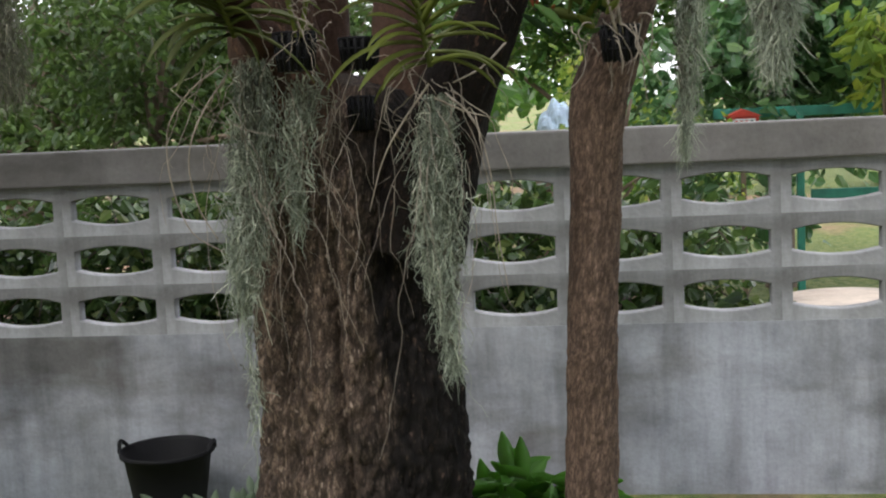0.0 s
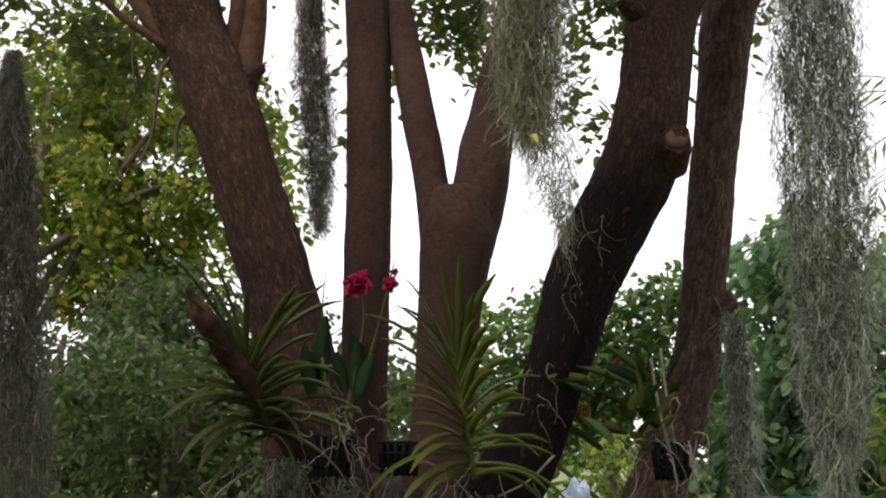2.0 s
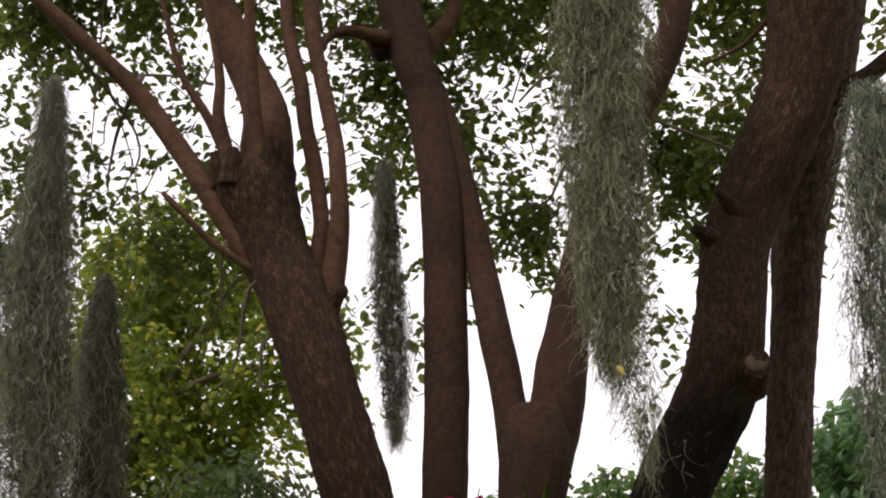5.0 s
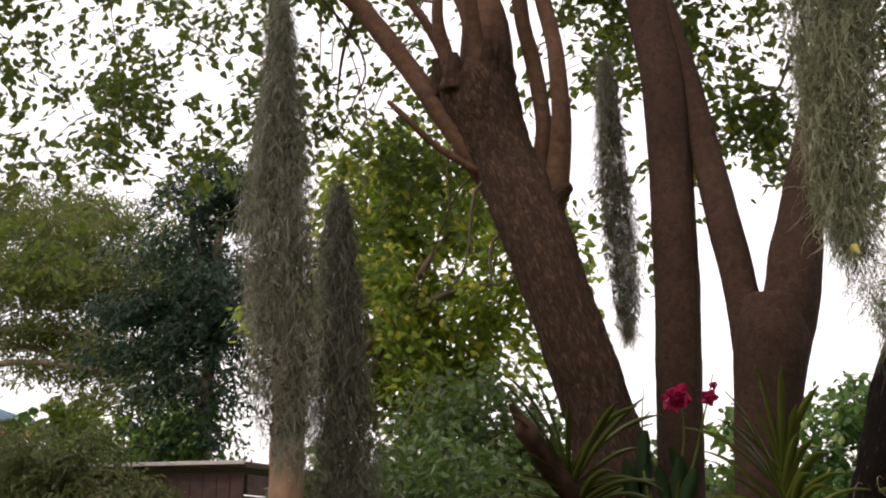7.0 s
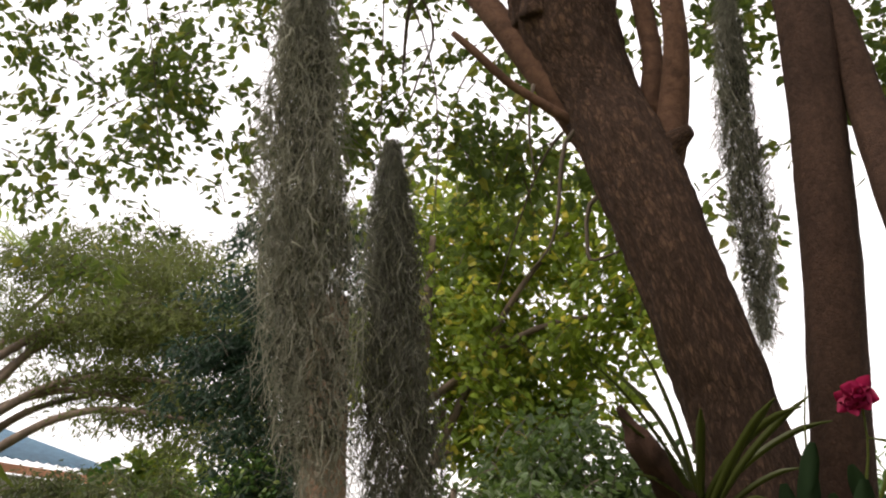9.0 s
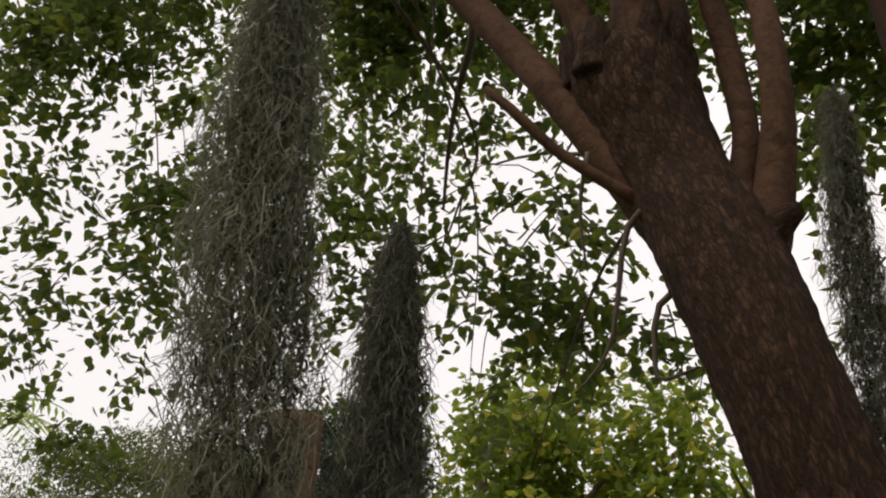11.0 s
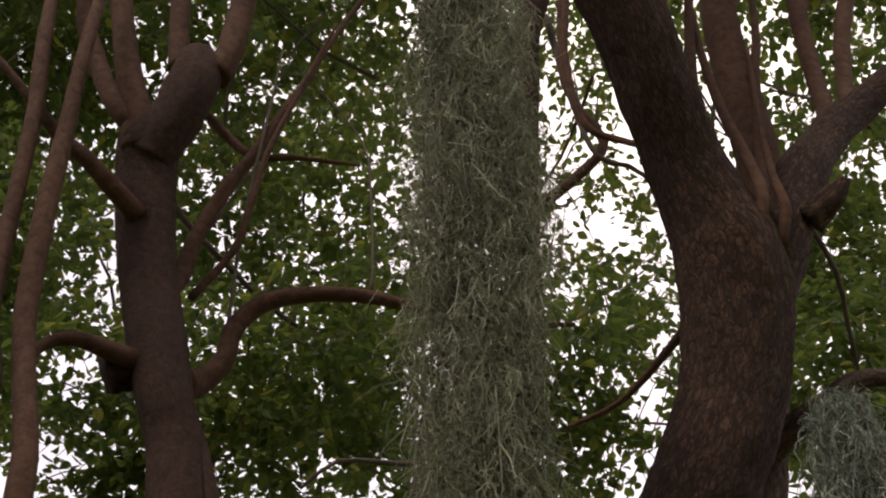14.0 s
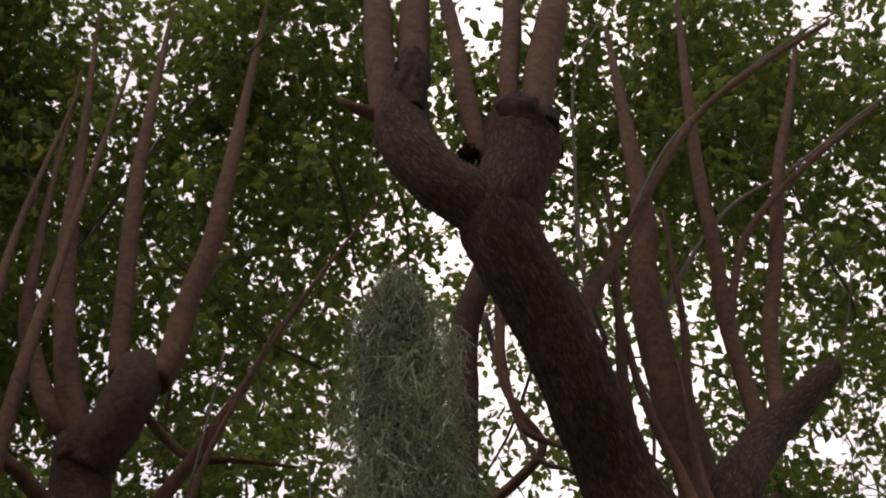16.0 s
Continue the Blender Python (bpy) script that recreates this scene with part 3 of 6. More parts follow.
limb("limb", [(0.0, 1.22, 1.15, 0.13), (-0.06, 1.17, 1.5, 0.115), (-0.125, 1.13, 1.83, 0.09), (-0.158, 1.115, 1.98, 0.081), (-0.193, 1.10, 2.1, 0.078), (-0.226, 1.10, 2.2, 0.077), (-0.264, 1.11, 2.3, 0.078), (-0.303, 1.13, 2.4, 0.081),
              (-0.348, 1.15, 2.5, 0.083), (-0.396, 1.18, 2.6, 0.085), (-0.436, 1.19, 2.69, 0.092), (-0.466, 1.19, 2.765, 0.104), (-0.482, 1.19, 2.82, 0.106), (-0.488, 1.19, 2.85, 0.088)], BARK_A, 72, 0.010, 0.07, 0.07, 2, "leaning limb with a knobbly pollarded head", True)
limb("limb", [(0.0, 1.36, 1.0, 0.10), (-0.015, 1.38, 1.35, 0.075), (-0.02, 1.41, 1.6, 0.058), (-0.019, 1.43, 1.9, 0.058), (-0.016, 1.43, 2.1, 0.058), (-0.014, 1.44, 2.3, 0.058), (-0.022, 1.47, 2.5, 0.059), (-0.032, 1.50, 2.7, 0.059), (-0.046, 1.53, 2.9, 0.060),
              (-0.070, 1.56, 3.05, 0.060), (-0.098, 1.57, 3.2, 0.058), (-0.128, 1.56, 3.3, 0.059), (-0.166, 1.57, 3.45, 0.064), (-0.192, 1.58, 3.55, 0.066), (-0.216, 1.58, 3.65, 0.068), (-0.234, 1.57, 3.75, 0.069), (-0.25, 1.55, 3.85, 0.070),
              (-0.262, 1.535, 3.95, 0.072), (-0.265, 1.50, 4.05, 0.075), (-0.26, 1.49, 4.12, 0.06)], BARK_B, 56, 0.012, 0.03, 0.05, 3, "upright limb with smoother dark bark")
limb("limb", [(0.12, 1.34, 1.1, 0.11), (0.165, 1.35, 1.5, 0.082), (0.186, 1.35, 1.738, 0.070), (0.207, 1.345, 2.0, 0.080), (0.222, 1.35, 2.13, 0.091), (0.228, 1.36, 2.24, 0.07)], BARK_B, 48, 0.014, 0.035, 0.07, 4, "forked limb")
limb("limb", [(0.185, 1.36, 2.10, 0.055), (0.156, 1.38, 2.25, 0.043), (0.139, 1.395, 2.35, 0.043), (0.116, 1.42, 2.45, 0.043), (0.095, 1.46, 2.55, 0.042), (0.064, 1.51, 2.68, 0.040), (0.008, 1.56, 2.93, 0.038), (-0.05, 1.58, 3.15, 0.035), (-0.10, 1.59, 3.32, 0.025)], BARK_B, 32, 0.016, 0.03, 0.05, 5)
limb("limb", [(0.235, 1.37, 2.10, 0.07), (0.274, 1.39, 2.25, 0.069), (0.285, 1.416, 2.35, 0.066), (0.302, 1.448, 2.45, 0.060), (0.335, 1.48, 2.60, 0.060), (0.367, 1.51, 2.73, 0.062), (0.393, 1.53, 2.90, 0.057), (0.42, 1.53, 3.0, 0.05), (0.436, 1.55, 3.15, 0.047), (0.447, 1.57, 3.30, 0.040)], BARK_B, 36, 0.016, 0.04, 0.1, 6, "limb sawn off at the top", True)
limb("limb", [(0.40, 1.54, 2.90, 0.04), (0.50, 1.57, 3.10, 0.044), (0.585, 1.60, 3.28, 0.048), (0.63, 1.60, 3.40, 0.044), (0.65, 1.60, 3.6, 0.040), (0.67, 1.57, 4.1, 0.041), (0.70, 1.53, 4.55, 0.044), (0.76, 1.5, 4.8, 0.038), (0.92, 1.55, 5.4, 0.026), (1.1, 1.7, 6.6, 0.01)], BARK_B, 26, 0.02, 0.05, 0.12, 15, "reddish side limb")
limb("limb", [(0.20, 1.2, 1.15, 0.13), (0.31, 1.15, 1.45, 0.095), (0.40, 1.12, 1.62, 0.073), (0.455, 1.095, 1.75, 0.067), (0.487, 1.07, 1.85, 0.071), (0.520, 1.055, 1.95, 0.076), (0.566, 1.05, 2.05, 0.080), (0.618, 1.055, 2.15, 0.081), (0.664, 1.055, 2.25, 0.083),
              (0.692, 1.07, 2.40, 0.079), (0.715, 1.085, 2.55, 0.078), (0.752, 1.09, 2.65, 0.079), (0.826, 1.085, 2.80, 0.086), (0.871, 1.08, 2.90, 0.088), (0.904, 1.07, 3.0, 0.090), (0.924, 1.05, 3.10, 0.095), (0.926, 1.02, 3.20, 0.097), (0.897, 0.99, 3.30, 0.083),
              (0.854, 0.945, 3.40, 0.072), (0.812, 0.88, 3.50, 0.071), (0.774, 0.823, 3.60, 0.072), (0.728, 0.771, 3.70, 0.074), (0.678, 0.726, 3.80, 0.078), (0.657, 0.70, 3.88, 0.082), (0.65, 0.69, 3.94, 0.068)], BARK_D, 64, 0.011, 0.06, 0.06, 7, "leaning limb, black on its lower half")
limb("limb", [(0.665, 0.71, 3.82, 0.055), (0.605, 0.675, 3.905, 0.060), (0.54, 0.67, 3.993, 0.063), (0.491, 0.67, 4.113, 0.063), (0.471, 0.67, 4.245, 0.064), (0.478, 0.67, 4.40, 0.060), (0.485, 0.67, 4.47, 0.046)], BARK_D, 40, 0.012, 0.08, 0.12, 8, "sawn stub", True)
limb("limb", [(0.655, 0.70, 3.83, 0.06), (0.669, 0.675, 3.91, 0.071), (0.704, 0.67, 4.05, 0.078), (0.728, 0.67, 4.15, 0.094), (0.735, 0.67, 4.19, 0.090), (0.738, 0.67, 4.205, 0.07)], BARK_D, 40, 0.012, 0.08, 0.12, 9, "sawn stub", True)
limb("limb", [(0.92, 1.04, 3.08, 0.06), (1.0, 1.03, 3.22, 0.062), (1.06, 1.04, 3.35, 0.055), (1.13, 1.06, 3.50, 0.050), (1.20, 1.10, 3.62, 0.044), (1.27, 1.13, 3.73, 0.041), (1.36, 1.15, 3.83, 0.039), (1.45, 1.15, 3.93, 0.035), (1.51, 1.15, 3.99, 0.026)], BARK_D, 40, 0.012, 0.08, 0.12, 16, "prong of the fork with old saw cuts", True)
# knots and stubs
limb("knot", [(0.71, 1.05, 2.225, 0.052), (0.724, 1.0, 2.243, 0.040), (0.730, 0.965, 2.252, 0.033), (0.731, 0.957, 2.253, 0.030)], BARK_A, 28, 0.006, 0.10, 0.12, 10, "ring-shaped branch scar", True)
part("sawn_face", tube("sawn_face", [(0.730, 0.970, 2.252, 0.024), (0.7308, 0.9565, 2.2528, 0.023), (0.731, 0.9555, 2.253, 0.004)], SAWN_FACE, 24, 0.004, 0.12, 0.1, 19), None, tree, "pale sawn face of a cut branch")
limb("knot", [(-0.18, 1.585, 3.41, 0.042), (-0.232, 1.572, 3.392, 0.042), (-0.262, 1.565, 3.375, 0.040)], CUT_WOOD, 40, 0.006, 0.35, 0.4, 11, "black stub", True)
limb("knot", [(-0.27, 1.14, 2.47, 0.03), (-0.228, 1.14, 2.50, 0.018), (-0.212, 1.135, 2.505, 0.012)], BARK_A, 14, 0.008, 0.1, 0.1, 12)
limb("stub", [(-0.08, 1.05, 1.62, 0.04), (-0.15, 0.91, 1.75, 0.028), (-0.215, 0.80, 1.86, 0.026), (-0.23, 0.785, 1.89, 0.022), (-0.238, 0.78, 1.905, 0.013), (-0.252, 0.77, 1.935, 0.005)], CUT_WOOD, 30, 0.008, 0.3, 0.5, 13, "broken weathered stub", True)
limb("stub", [(0.69, 1.06, 2.55, 0.03), (0.645, 1.03, 2.565, 0.02), (0.622, 1.01, 2.575, 0.011)], BARK_A, 16, 0.01, 0.1, 0.1, 14)
limb("stub", [(0.735, 1.04, 2.59, 0.024), (0.702, 1.015, 2.632, 0.017), (0.675, 1.0, 2.655, 0.007)], CUT_WOOD, 16, 0.008, 0.25, 0.3, 17, "short broken spur", True)
limb("stub", [(1.08, 1.0, 3.30, 0.03), (1.12, 0.965, 3.33, 0.022), (1.145, 0.95, 3.36, 0.012)], BARK_D, 16, 0.008, 0.25, 0.3, 18, "knotty spur below the prong", True)


def shoot(seed, *pts):
    """A smooth shoot that has grown from an old cut."""
    limb("shoot", list(pts), BARK_SHOOT, 22 if pts[0][3] > 0.03 else 12, 0.025, 0.03, 0.06, seed, "smooth reddish regrowth shoot")


# from the head of the leaning limb, then from the upright limb
shoot(20, (-0.43, 1.17, 2.54, 0.03), (-0.5, 1.15, 2.66, 0.032), (-0.593, 1.15, 2.8, 0.029), (-0.664, 1.17, 2.9, 0.028), (-0.737, 1.18, 3.0, 0.028), (-0.815, 1.18, 3.1, 0.026), (-0.915, 1.14, 3.2, 0.022), (-1.09, 1.08, 3.36, 0.018), (-1.35, 1.0, 3.55, 0.014), (-1.8, 1.0, 3.85, 0.007))
shoot(21, (-0.452, 1.20, 2.74, 0.068), (-0.452, 1.21, 2.85, 0.071), (-0.460, 1.23, 2.95, 0.067), (-0.48, 1.26, 3.05, 0.060), (-0.54, 1.29, 3.18, 0.054), (-0.6, 1.30, 3.3, 0.052), (-0.65, 1.29, 3.42, 0.048), (-0.69, 1.27, 3.52, 0.045), (-0.79, 1.27, 3.84, 0.038), (-1.0, 1.3, 4.5, 0.028), (-1.15, 1.4, 6.0, 0.012))
shoot(22, (-0.31, 1.17, 2.36, 0.032), (-0.275, 1.18, 2.46, 0.036), (-0.255, 1.19, 2.58, 0.030), (-0.243, 1.18, 2.7, 0.025), (-0.250, 1.18, 2.82, 0.023), (-0.266, 1.20, 2.92, 0.022), (-0.292, 1.22, 3.02, 0.022), (-0.325, 1.25, 3.14, 0.021), (-0.357, 1.28, 3.27, 0.022),
      (-0.374, 1.29, 3.42, 0.023), (-0.388, 1.297, 3.6, 0.023), (-0.396, 1.3, 3.82, 0.020), (-0.41, 1.3, 4.2, 0.017), (-0.43, 1.35, 4.8, 0.013), (-0.45, 1.4, 6.2, 0.005))
shoot(23, (-0.325, 1.21, 2.46, 0.028), (-0.315, 1.23, 2.6, 0.025), (-0.307, 1.24, 2.7, 0.022), (-0.32, 1.25, 2.8, 0.022), (-0.338, 1.25, 2.9, 0.022), (-0.36, 1.24, 3.0, 0.021), (-0.38, 1.25, 3.12, 0.021), (-0.432, 1.29, 3.3, 0.021), (-0.455, 1.3, 3.58, 0.0185),
      (-0.478, 1.3, 3.91, 0.019), (-0.515, 1.3, 4.21, 0.018), (-0.58, 1.35, 4.8, 0.012), (-0.6, 1.4, 5.8, 0.005))
shoot(24, (-0.43, 1.14, 2.76, 0.024), (-0.44, 1.13, 2.86, 0.022), (-0.455, 1.11, 2.97, 0.019), (-0.47, 1.1, 3.12, 0.016), (-0.49, 1.08, 3.4, 0.013), (-0.56, 1.05, 3.9, 0.006))
shoot(25, (-0.51, 1.14, 2.77, 0.022), (-0.53, 1.12, 2.88, 0.02), (-0.55, 1.1, 2.98, 0.016), (-0.555, 1.1, 3.1, 0.013), (-0.62, 1.1, 3.35, 0.009), (-0.75, 1.1, 3.6, 0.005))
shoot(26, (-0.53, 1.17, 2.78, 0.02), (-0.55, 1.16, 2.9, 0.018), (-0.6, 1.14, 3.0, 0.013), (-0.67, 1.12, 3.12, 0.01), (-0.72, 1.1, 3.3, 0.007), (-0.8, 1.1, 3.6, 0.004))
shoot(27, (-0.44, 1.14, 2.56, 0.012), (-0.5, 1.11, 2.6, 0.010), (-0.56, 1.08, 2.645, 0.009), (-0.62, 1.05, 2.71, 0.0085), (-0.66, 1.04, 2.75, 0.006))
shoot(28, (-0.13, 1.64, 3.42, 0.04), (-0.1, 1.70, 3.458, 0.034), (-0.046, 1.72, 3.54, 0.026), (-0.03, 1.72, 3.645, 0.024), (0.036, 1.72, 3.729, 0.023), (0.157, 1.72, 3.76, 0.0205), (0.281, 1.72, 3.755, 0.018), (0.378, 1.72, 3.73, 0.015), (0.6, 1.75, 3.70, 0.010), (0.8, 1.8, 3.75, 0.006))
shoot(29, (-0.19, 1.62, 3.66, 0.028), (-0.17, 1.68, 3.77, 0.024), (-0.155, 1.71, 3.93, 0.021), (-0.1, 1.73, 4.15, 0.019), (-0.045, 1.74, 4.29, 0.018), (0.018, 1.75, 4.48, 0.016), (0.08, 1.76, 4.66, 0.013), (0.13, 1.79, 4.87, 0.010), (0.31, 1.8, 5.36, 0.0075), (0.5, 1.85, 5.9, 0.004))
shoot(30, (-0.275, 1.49, 4.0, 0.05), (-0.30, 1.46, 4.12, 0.042), (-0.339, 1.45, 4.25, 0.035), (-0.397, 1.45, 4.51, 0.030), (-0.466, 1.45, 4.91, 0.028), (-0.55, 1.48, 5.6, 0.018), (-0.7, 1.5, 6.8, 0.006))
limb("limb", [(-0.262, 1.5, 3.98, 0.06), (-0.215, 1.47, 4.08, 0.063), (-0.184, 1.45, 4.17, 0.063), (-0.168, 1.45, 4.27, 0.062), (-0.172, 1.45, 4.34, 0.048)], BARK_B, 36, 0.012, 0.10, 0.14, 31, "knobbly sawn prong", True)
shoot(32, (-0.22, 1.45, 4.28, 0.026), (-0.257, 1.45, 4.63, 0.028), (-0.302, 1.45, 5.08, 0.027), (-0.339, 1.45, 5.65, 0.022), (-0.40, 1.5, 6.9, 0.007))
shoot(33, (-0.12, 1.45, 4.26, 0.036), (-0.096, 1.45, 4.37, 0.035), (-0.078, 1.45, 4.64, 0.034), (-0.044, 1.45, 4.94, 0.031), (-0.032, 1.45, 5.28, 0.027), (0.0, 1.5, 7.0, 0.008))
shoot(34, (-0.29, 1.46, 4.06, 0.03), (-0.358, 1.45, 4.14, 0.027), (-0.447, 1.45, 4.36, 0.025), (-0.505, 1.43, 4.56, 0.02), (-0.56, 1.4, 5.2, 0.010), (-0.62, 1.4, 6.0, 0.005))
shoot(35, (-0.2, 1.54, 3.39, 0.025), (-0.253, 1.5, 3.385, 0.021), (-0.323, 1.47, 3.39, 0.016), (-0.373, 1.45, 3.35, 0.0125), (-0.385, 1.42, 3.27, 0.009))
shoot(36, (-0.25, 1.5, 3.79, 0.025), (-0.315, 1.44, 3.83, 0.023), (-0.376, 1.4, 3.88, 0.020), (-0.44, 1.38, 3.93, 0.017), (-0.6, 1.3, 4.1, 0.010), (-0.9, 1.2, 4.4, 0.005))
shoot(37, (-0.14, 1.70, 3.72, 0.011), (-0.06, 1.7, 3.87, 0.010), (-0.035, 1.7, 3.99, 0.010), (-0.004, 1.7, 4.236, 0.009), (0.056, 1.7, 4.48, 0.008), (0.16, 1.72, 4.9, 0.005))
shoot(38, (-0.20, 1.5, 4.28, 0.015), (-0.235, 1.7, 4.5, 0.0135), (-0.138, 1.8, 4.445, 0.0145), (-0.049, 1.8, 4.36, 0.0127), (0.077, 1.8, 4.355, 0.008), (0.25, 1.8, 4.33, 0.004))
# from the limb with the fork
shoot(50, (0.445, 0.665, 4.18, 0.02), (0.435, 0.66, 4.27, 0.032), (0.427, 0.66, 4.49, 0.037), (0.425, 0.66, 4.84, 0.038), (0.43, 0.68, 5.3, 0.03), (0.45, 0.75, 6.6, 0.012))
shoot(51, (0.50, 0.665, 4.40, 0.03), (0.507, 0.67, 4.52, 0.040), (0.524, 0.67, 4.88, 0.042), (0.545, 0.69, 5.3, 0.034), (0.6, 0.78, 6.6, 0.012))
shoot(52, (0.645, 0.655, 4.03, 0.015), (0.629, 0.64, 4.12, 0.021), (0.621, 0.64, 4.31, 0.0235), (0.619, 0.64, 4.57, 0.022), (0.613, 0.64, 4.82, 0.020), (0.6, 0.68, 5.4, 0.012), (0.59, 0.75, 6.3, 0.005))
shoot(53, (0.728, 0.675, 4.22, 0.02), (0.728, 0.68, 4.318, 0.0225), (0.75, 0.68, 4.57, 0.026), (0.797, 0.68, 4.94, 0.026), (0.83, 0.7, 5.4, 0.020), (0.87, 0.8, 6.4, 0.006))
shoot(54, (0.755, 0.67, 4.13, 0.03), (0.774, 0.67, 4.246, 0.036), (0.828, 0.67, 4.557, 0.042), (0.907, 0.67, 4.93, 0.042), (0.97, 0.69, 5.3, 0.034), (1.15, 0.75, 6.6, 0.012))
shoot(55, (0.80, 0.82, 3.66, 0.014), (0.87, 0.93, 3.88, 0.012), (0.91, 0.99, 4.01, 0.0115), (1.078, 1.0, 4.386, 0.0115), (1.377, 1.0, 4.98, 0.0115), (1.674, 1.0, 5.37, 0.011), (2.06, 1.0, 5.8, 0.009))
shoot(56, (0.80, 0.82, 3.72, 0.017), (0.884, 0.86, 3.90, 0.0155), (0.962, 0.9, 4.07, 0.012), (1.0, 0.9, 4.144, 0.007))
shoot(57, (1.03, 1.04, 3.36, 0.0145), (1.081, 1.13, 3.55, 0.0144), (1.107, 1.15, 3.69, 0.013), (1.145, 1.15, 3.94, 0.0115), (1.185, 1.15, 4.14, 0.010), (1.25, 1.15, 4.7, 0.006))
shoot(58, (0.45, 0.665, 4.25, 0.02), (0.394, 0.66, 4.273, 0.017), (0.362, 0.655, 4.285, 0.012), (0.326, 0.65, 4.318, 0.006))
shoot(59, (1.27, 1.14, 3.74, 0.022), (1.306, 1.19, 4.03, 0.0205), (1.335, 1.2, 4.31, 0.0225), (1.38, 1.2, 4.58, 0.022), (1.446, 1.2, 5.07, 0.021), (1.573, 1.2, 5.8, 0.018), (1.7, 1.2, 6.5, 0.010))
shoot(60, (1.33, 1.15, 3.80, 0.022), (1.382, 1.21, 3.99, 0.02), (1.463, 1.25, 4.285, 0.022), (1.587, 1.25, 4.643, 0.022), (1.743, 1.25, 5.15, 0.020), (1.947, 1.25, 5.7, 0.014), (2.2, 1.3, 6.4, 0.006))
shoot(61, (0.925, 1.02, 3.26, 0.016), (0.928, 1.0, 3.65, 0.0145), (0.95, 1.0, 3.84, 0.012), (0.982, 1.0, 4.06, 0.010), (1.05, 1.0, 4.6, 0.005))
shoot(62, (1.32, 1.2, 4.2, 0.014), (1.393, 1.2, 4.417, 0.0125), (1.486, 1.2, 4.65, 0.012), (1.69, 1.2, 4.95, 0.011), (1.99, 1.2, 5.31, 0.010), (2.2, 1.2, 5.54, 0.008))
shoot(63, (0.955, 0.96, 3.20, 0.010), (0.975, 0.93, 3.28, 0.012), (0.975, 0.95, 3.42, 0.011), (0.965, 0.98, 3.62, 0.010), (0.97, 1.0, 3.9, 0.008), (1.0, 1.0, 4.5, 0.004))
shoot(64, (1.0, 0.965, 3.20, 0.009), (1.015, 0.94, 3.27, 0.010), (1.015, 0.95, 3.36, 0.008), (1.03, 0.97, 3.52, 0.006), (1.06, 0.98, 3.8, 0.004))
shoot(65, (0.92, 1.08, 3.22, 0.011), (0.87, 1.3, 3.245, 0.0085), (0.80, 1.45, 3.235, 0.0065), (0.70, 1.52, 3.22, 0.004))
shoot(66, (0.86, 0.98, 3.42, 0.009), (0.945, 1.2, 3.72, 0.0075), (0.884, 1.38, 3.968, 0.0085), (0.80, 1.4, 4.06, 0.0097), (0.78, 1.4, 4.327, 0.010), (0.804, 1.4, 4.589, 0.009), (0.85, 1.4, 5.2, 0.006))
shoot(67, (0.67, 1.57, 3.9, 0.016), (0.80, 1.52, 4.0, 0.014), (0.87, 1.5, 4.1, 0.0125), (0.82, 1.5, 4.24, 0.0115), (0.79, 1.5, 4.38, 0.0105), (0.806, 1.5, 4.64, 0.0095), (0.85, 1.5, 5.2, 0.006))
gh = random.Random(31)
for k in range(9):
    a = 0.4 + 2 * math.pi * k / 9 + gh.uniform(-0.2, 0.2)
    e, hgt = Vector((math.cos(a), math.sin(a), 0)), gh.uniform(0.03, 0.085)
    p = Vector((-0.482, 1.19, 2.79)) + e * 0.076
    q = p + e * 0.022 + Vector((gh.uniform(-0.01, 0.01), 0, 0.05 + hgt))
    limb("stub", [(*p, 0.034), (*p.lerp(q, 0.6), 0.026), (*q, gh.uniform(0.008, 0.016))], BARK_A, 20, 0.007, 0.3, 0.35, 160 + k, "short broken shoot stub", True)
for k, (c, r) in enumerate((((0.605, 0.64, 4.06), 0.034),)):
    bm = bmesh.new()
    bmesh.ops.create_icosphere(bm, subdivisions=4, radius=1)
    for v in bm.verts:
        d = v.co.copy()
        v.co = Vector(c) + d * r * 0.6 * (1 + 0.5 * noise.noise(d * 2.2 + Vector((k * 3, 0, 0))) + 0.4 * noise.noise(d * 5 + Vector((k, 5, 0))))
    for f in bm.faces:
        f.smooth = True
    part("burl", bm, CUT_WOOD, tree, "rough burl of old pruning cuts")


for k in range(8):
    a = 2 * math.pi * k / 8 + gh.uniform(-0.25, 0.25)
    e = Vector((math.cos(a), math.sin(a), 0))
    p = Vector((0.73, 0.67, 4.15)) + e * 0.066
    q = p + e * 0.016 + Vector((0, 0, 0.045 + gh.uniform(0.015, 0.05)))
    limb("stub", [(*p, 0.032), (*p.lerp(q, 0.6), 0.026), (*q, gh.uniform(0.008, 0.014))], CUT_WOOD, 18, 0.008, 0.3, 0.35, 180 + k, "ragged rim of an old saw cut", True)
limb("sawn_head", [(0.49, 0.635, 4.22, 0.03), (0.492, 0.62, 4.32, 0.036), (0.497, 0.61, 4.41, 0.038), (0.50, 0.605, 4.47, 0.030), (0.50, 0.60, 4.49, 0.016)], CUT_WOOD, 44, 0.006, 0.3, 0.25, 141, "dark ragged saw cut")
limb("sawn_head", [(0.725, 0.63, 4.08, 0.03), (0.725, 0.61, 4.15, 0.044), (0.722, 0.605, 4.20, 0.044), (0.72, 0.60, 4.235, 0.03), (0.72, 0.60, 4.25, 0.014)], CUT_WOOD, 44, 0.006, 0.3, 0.25, 142, "dark ragged saw cut")

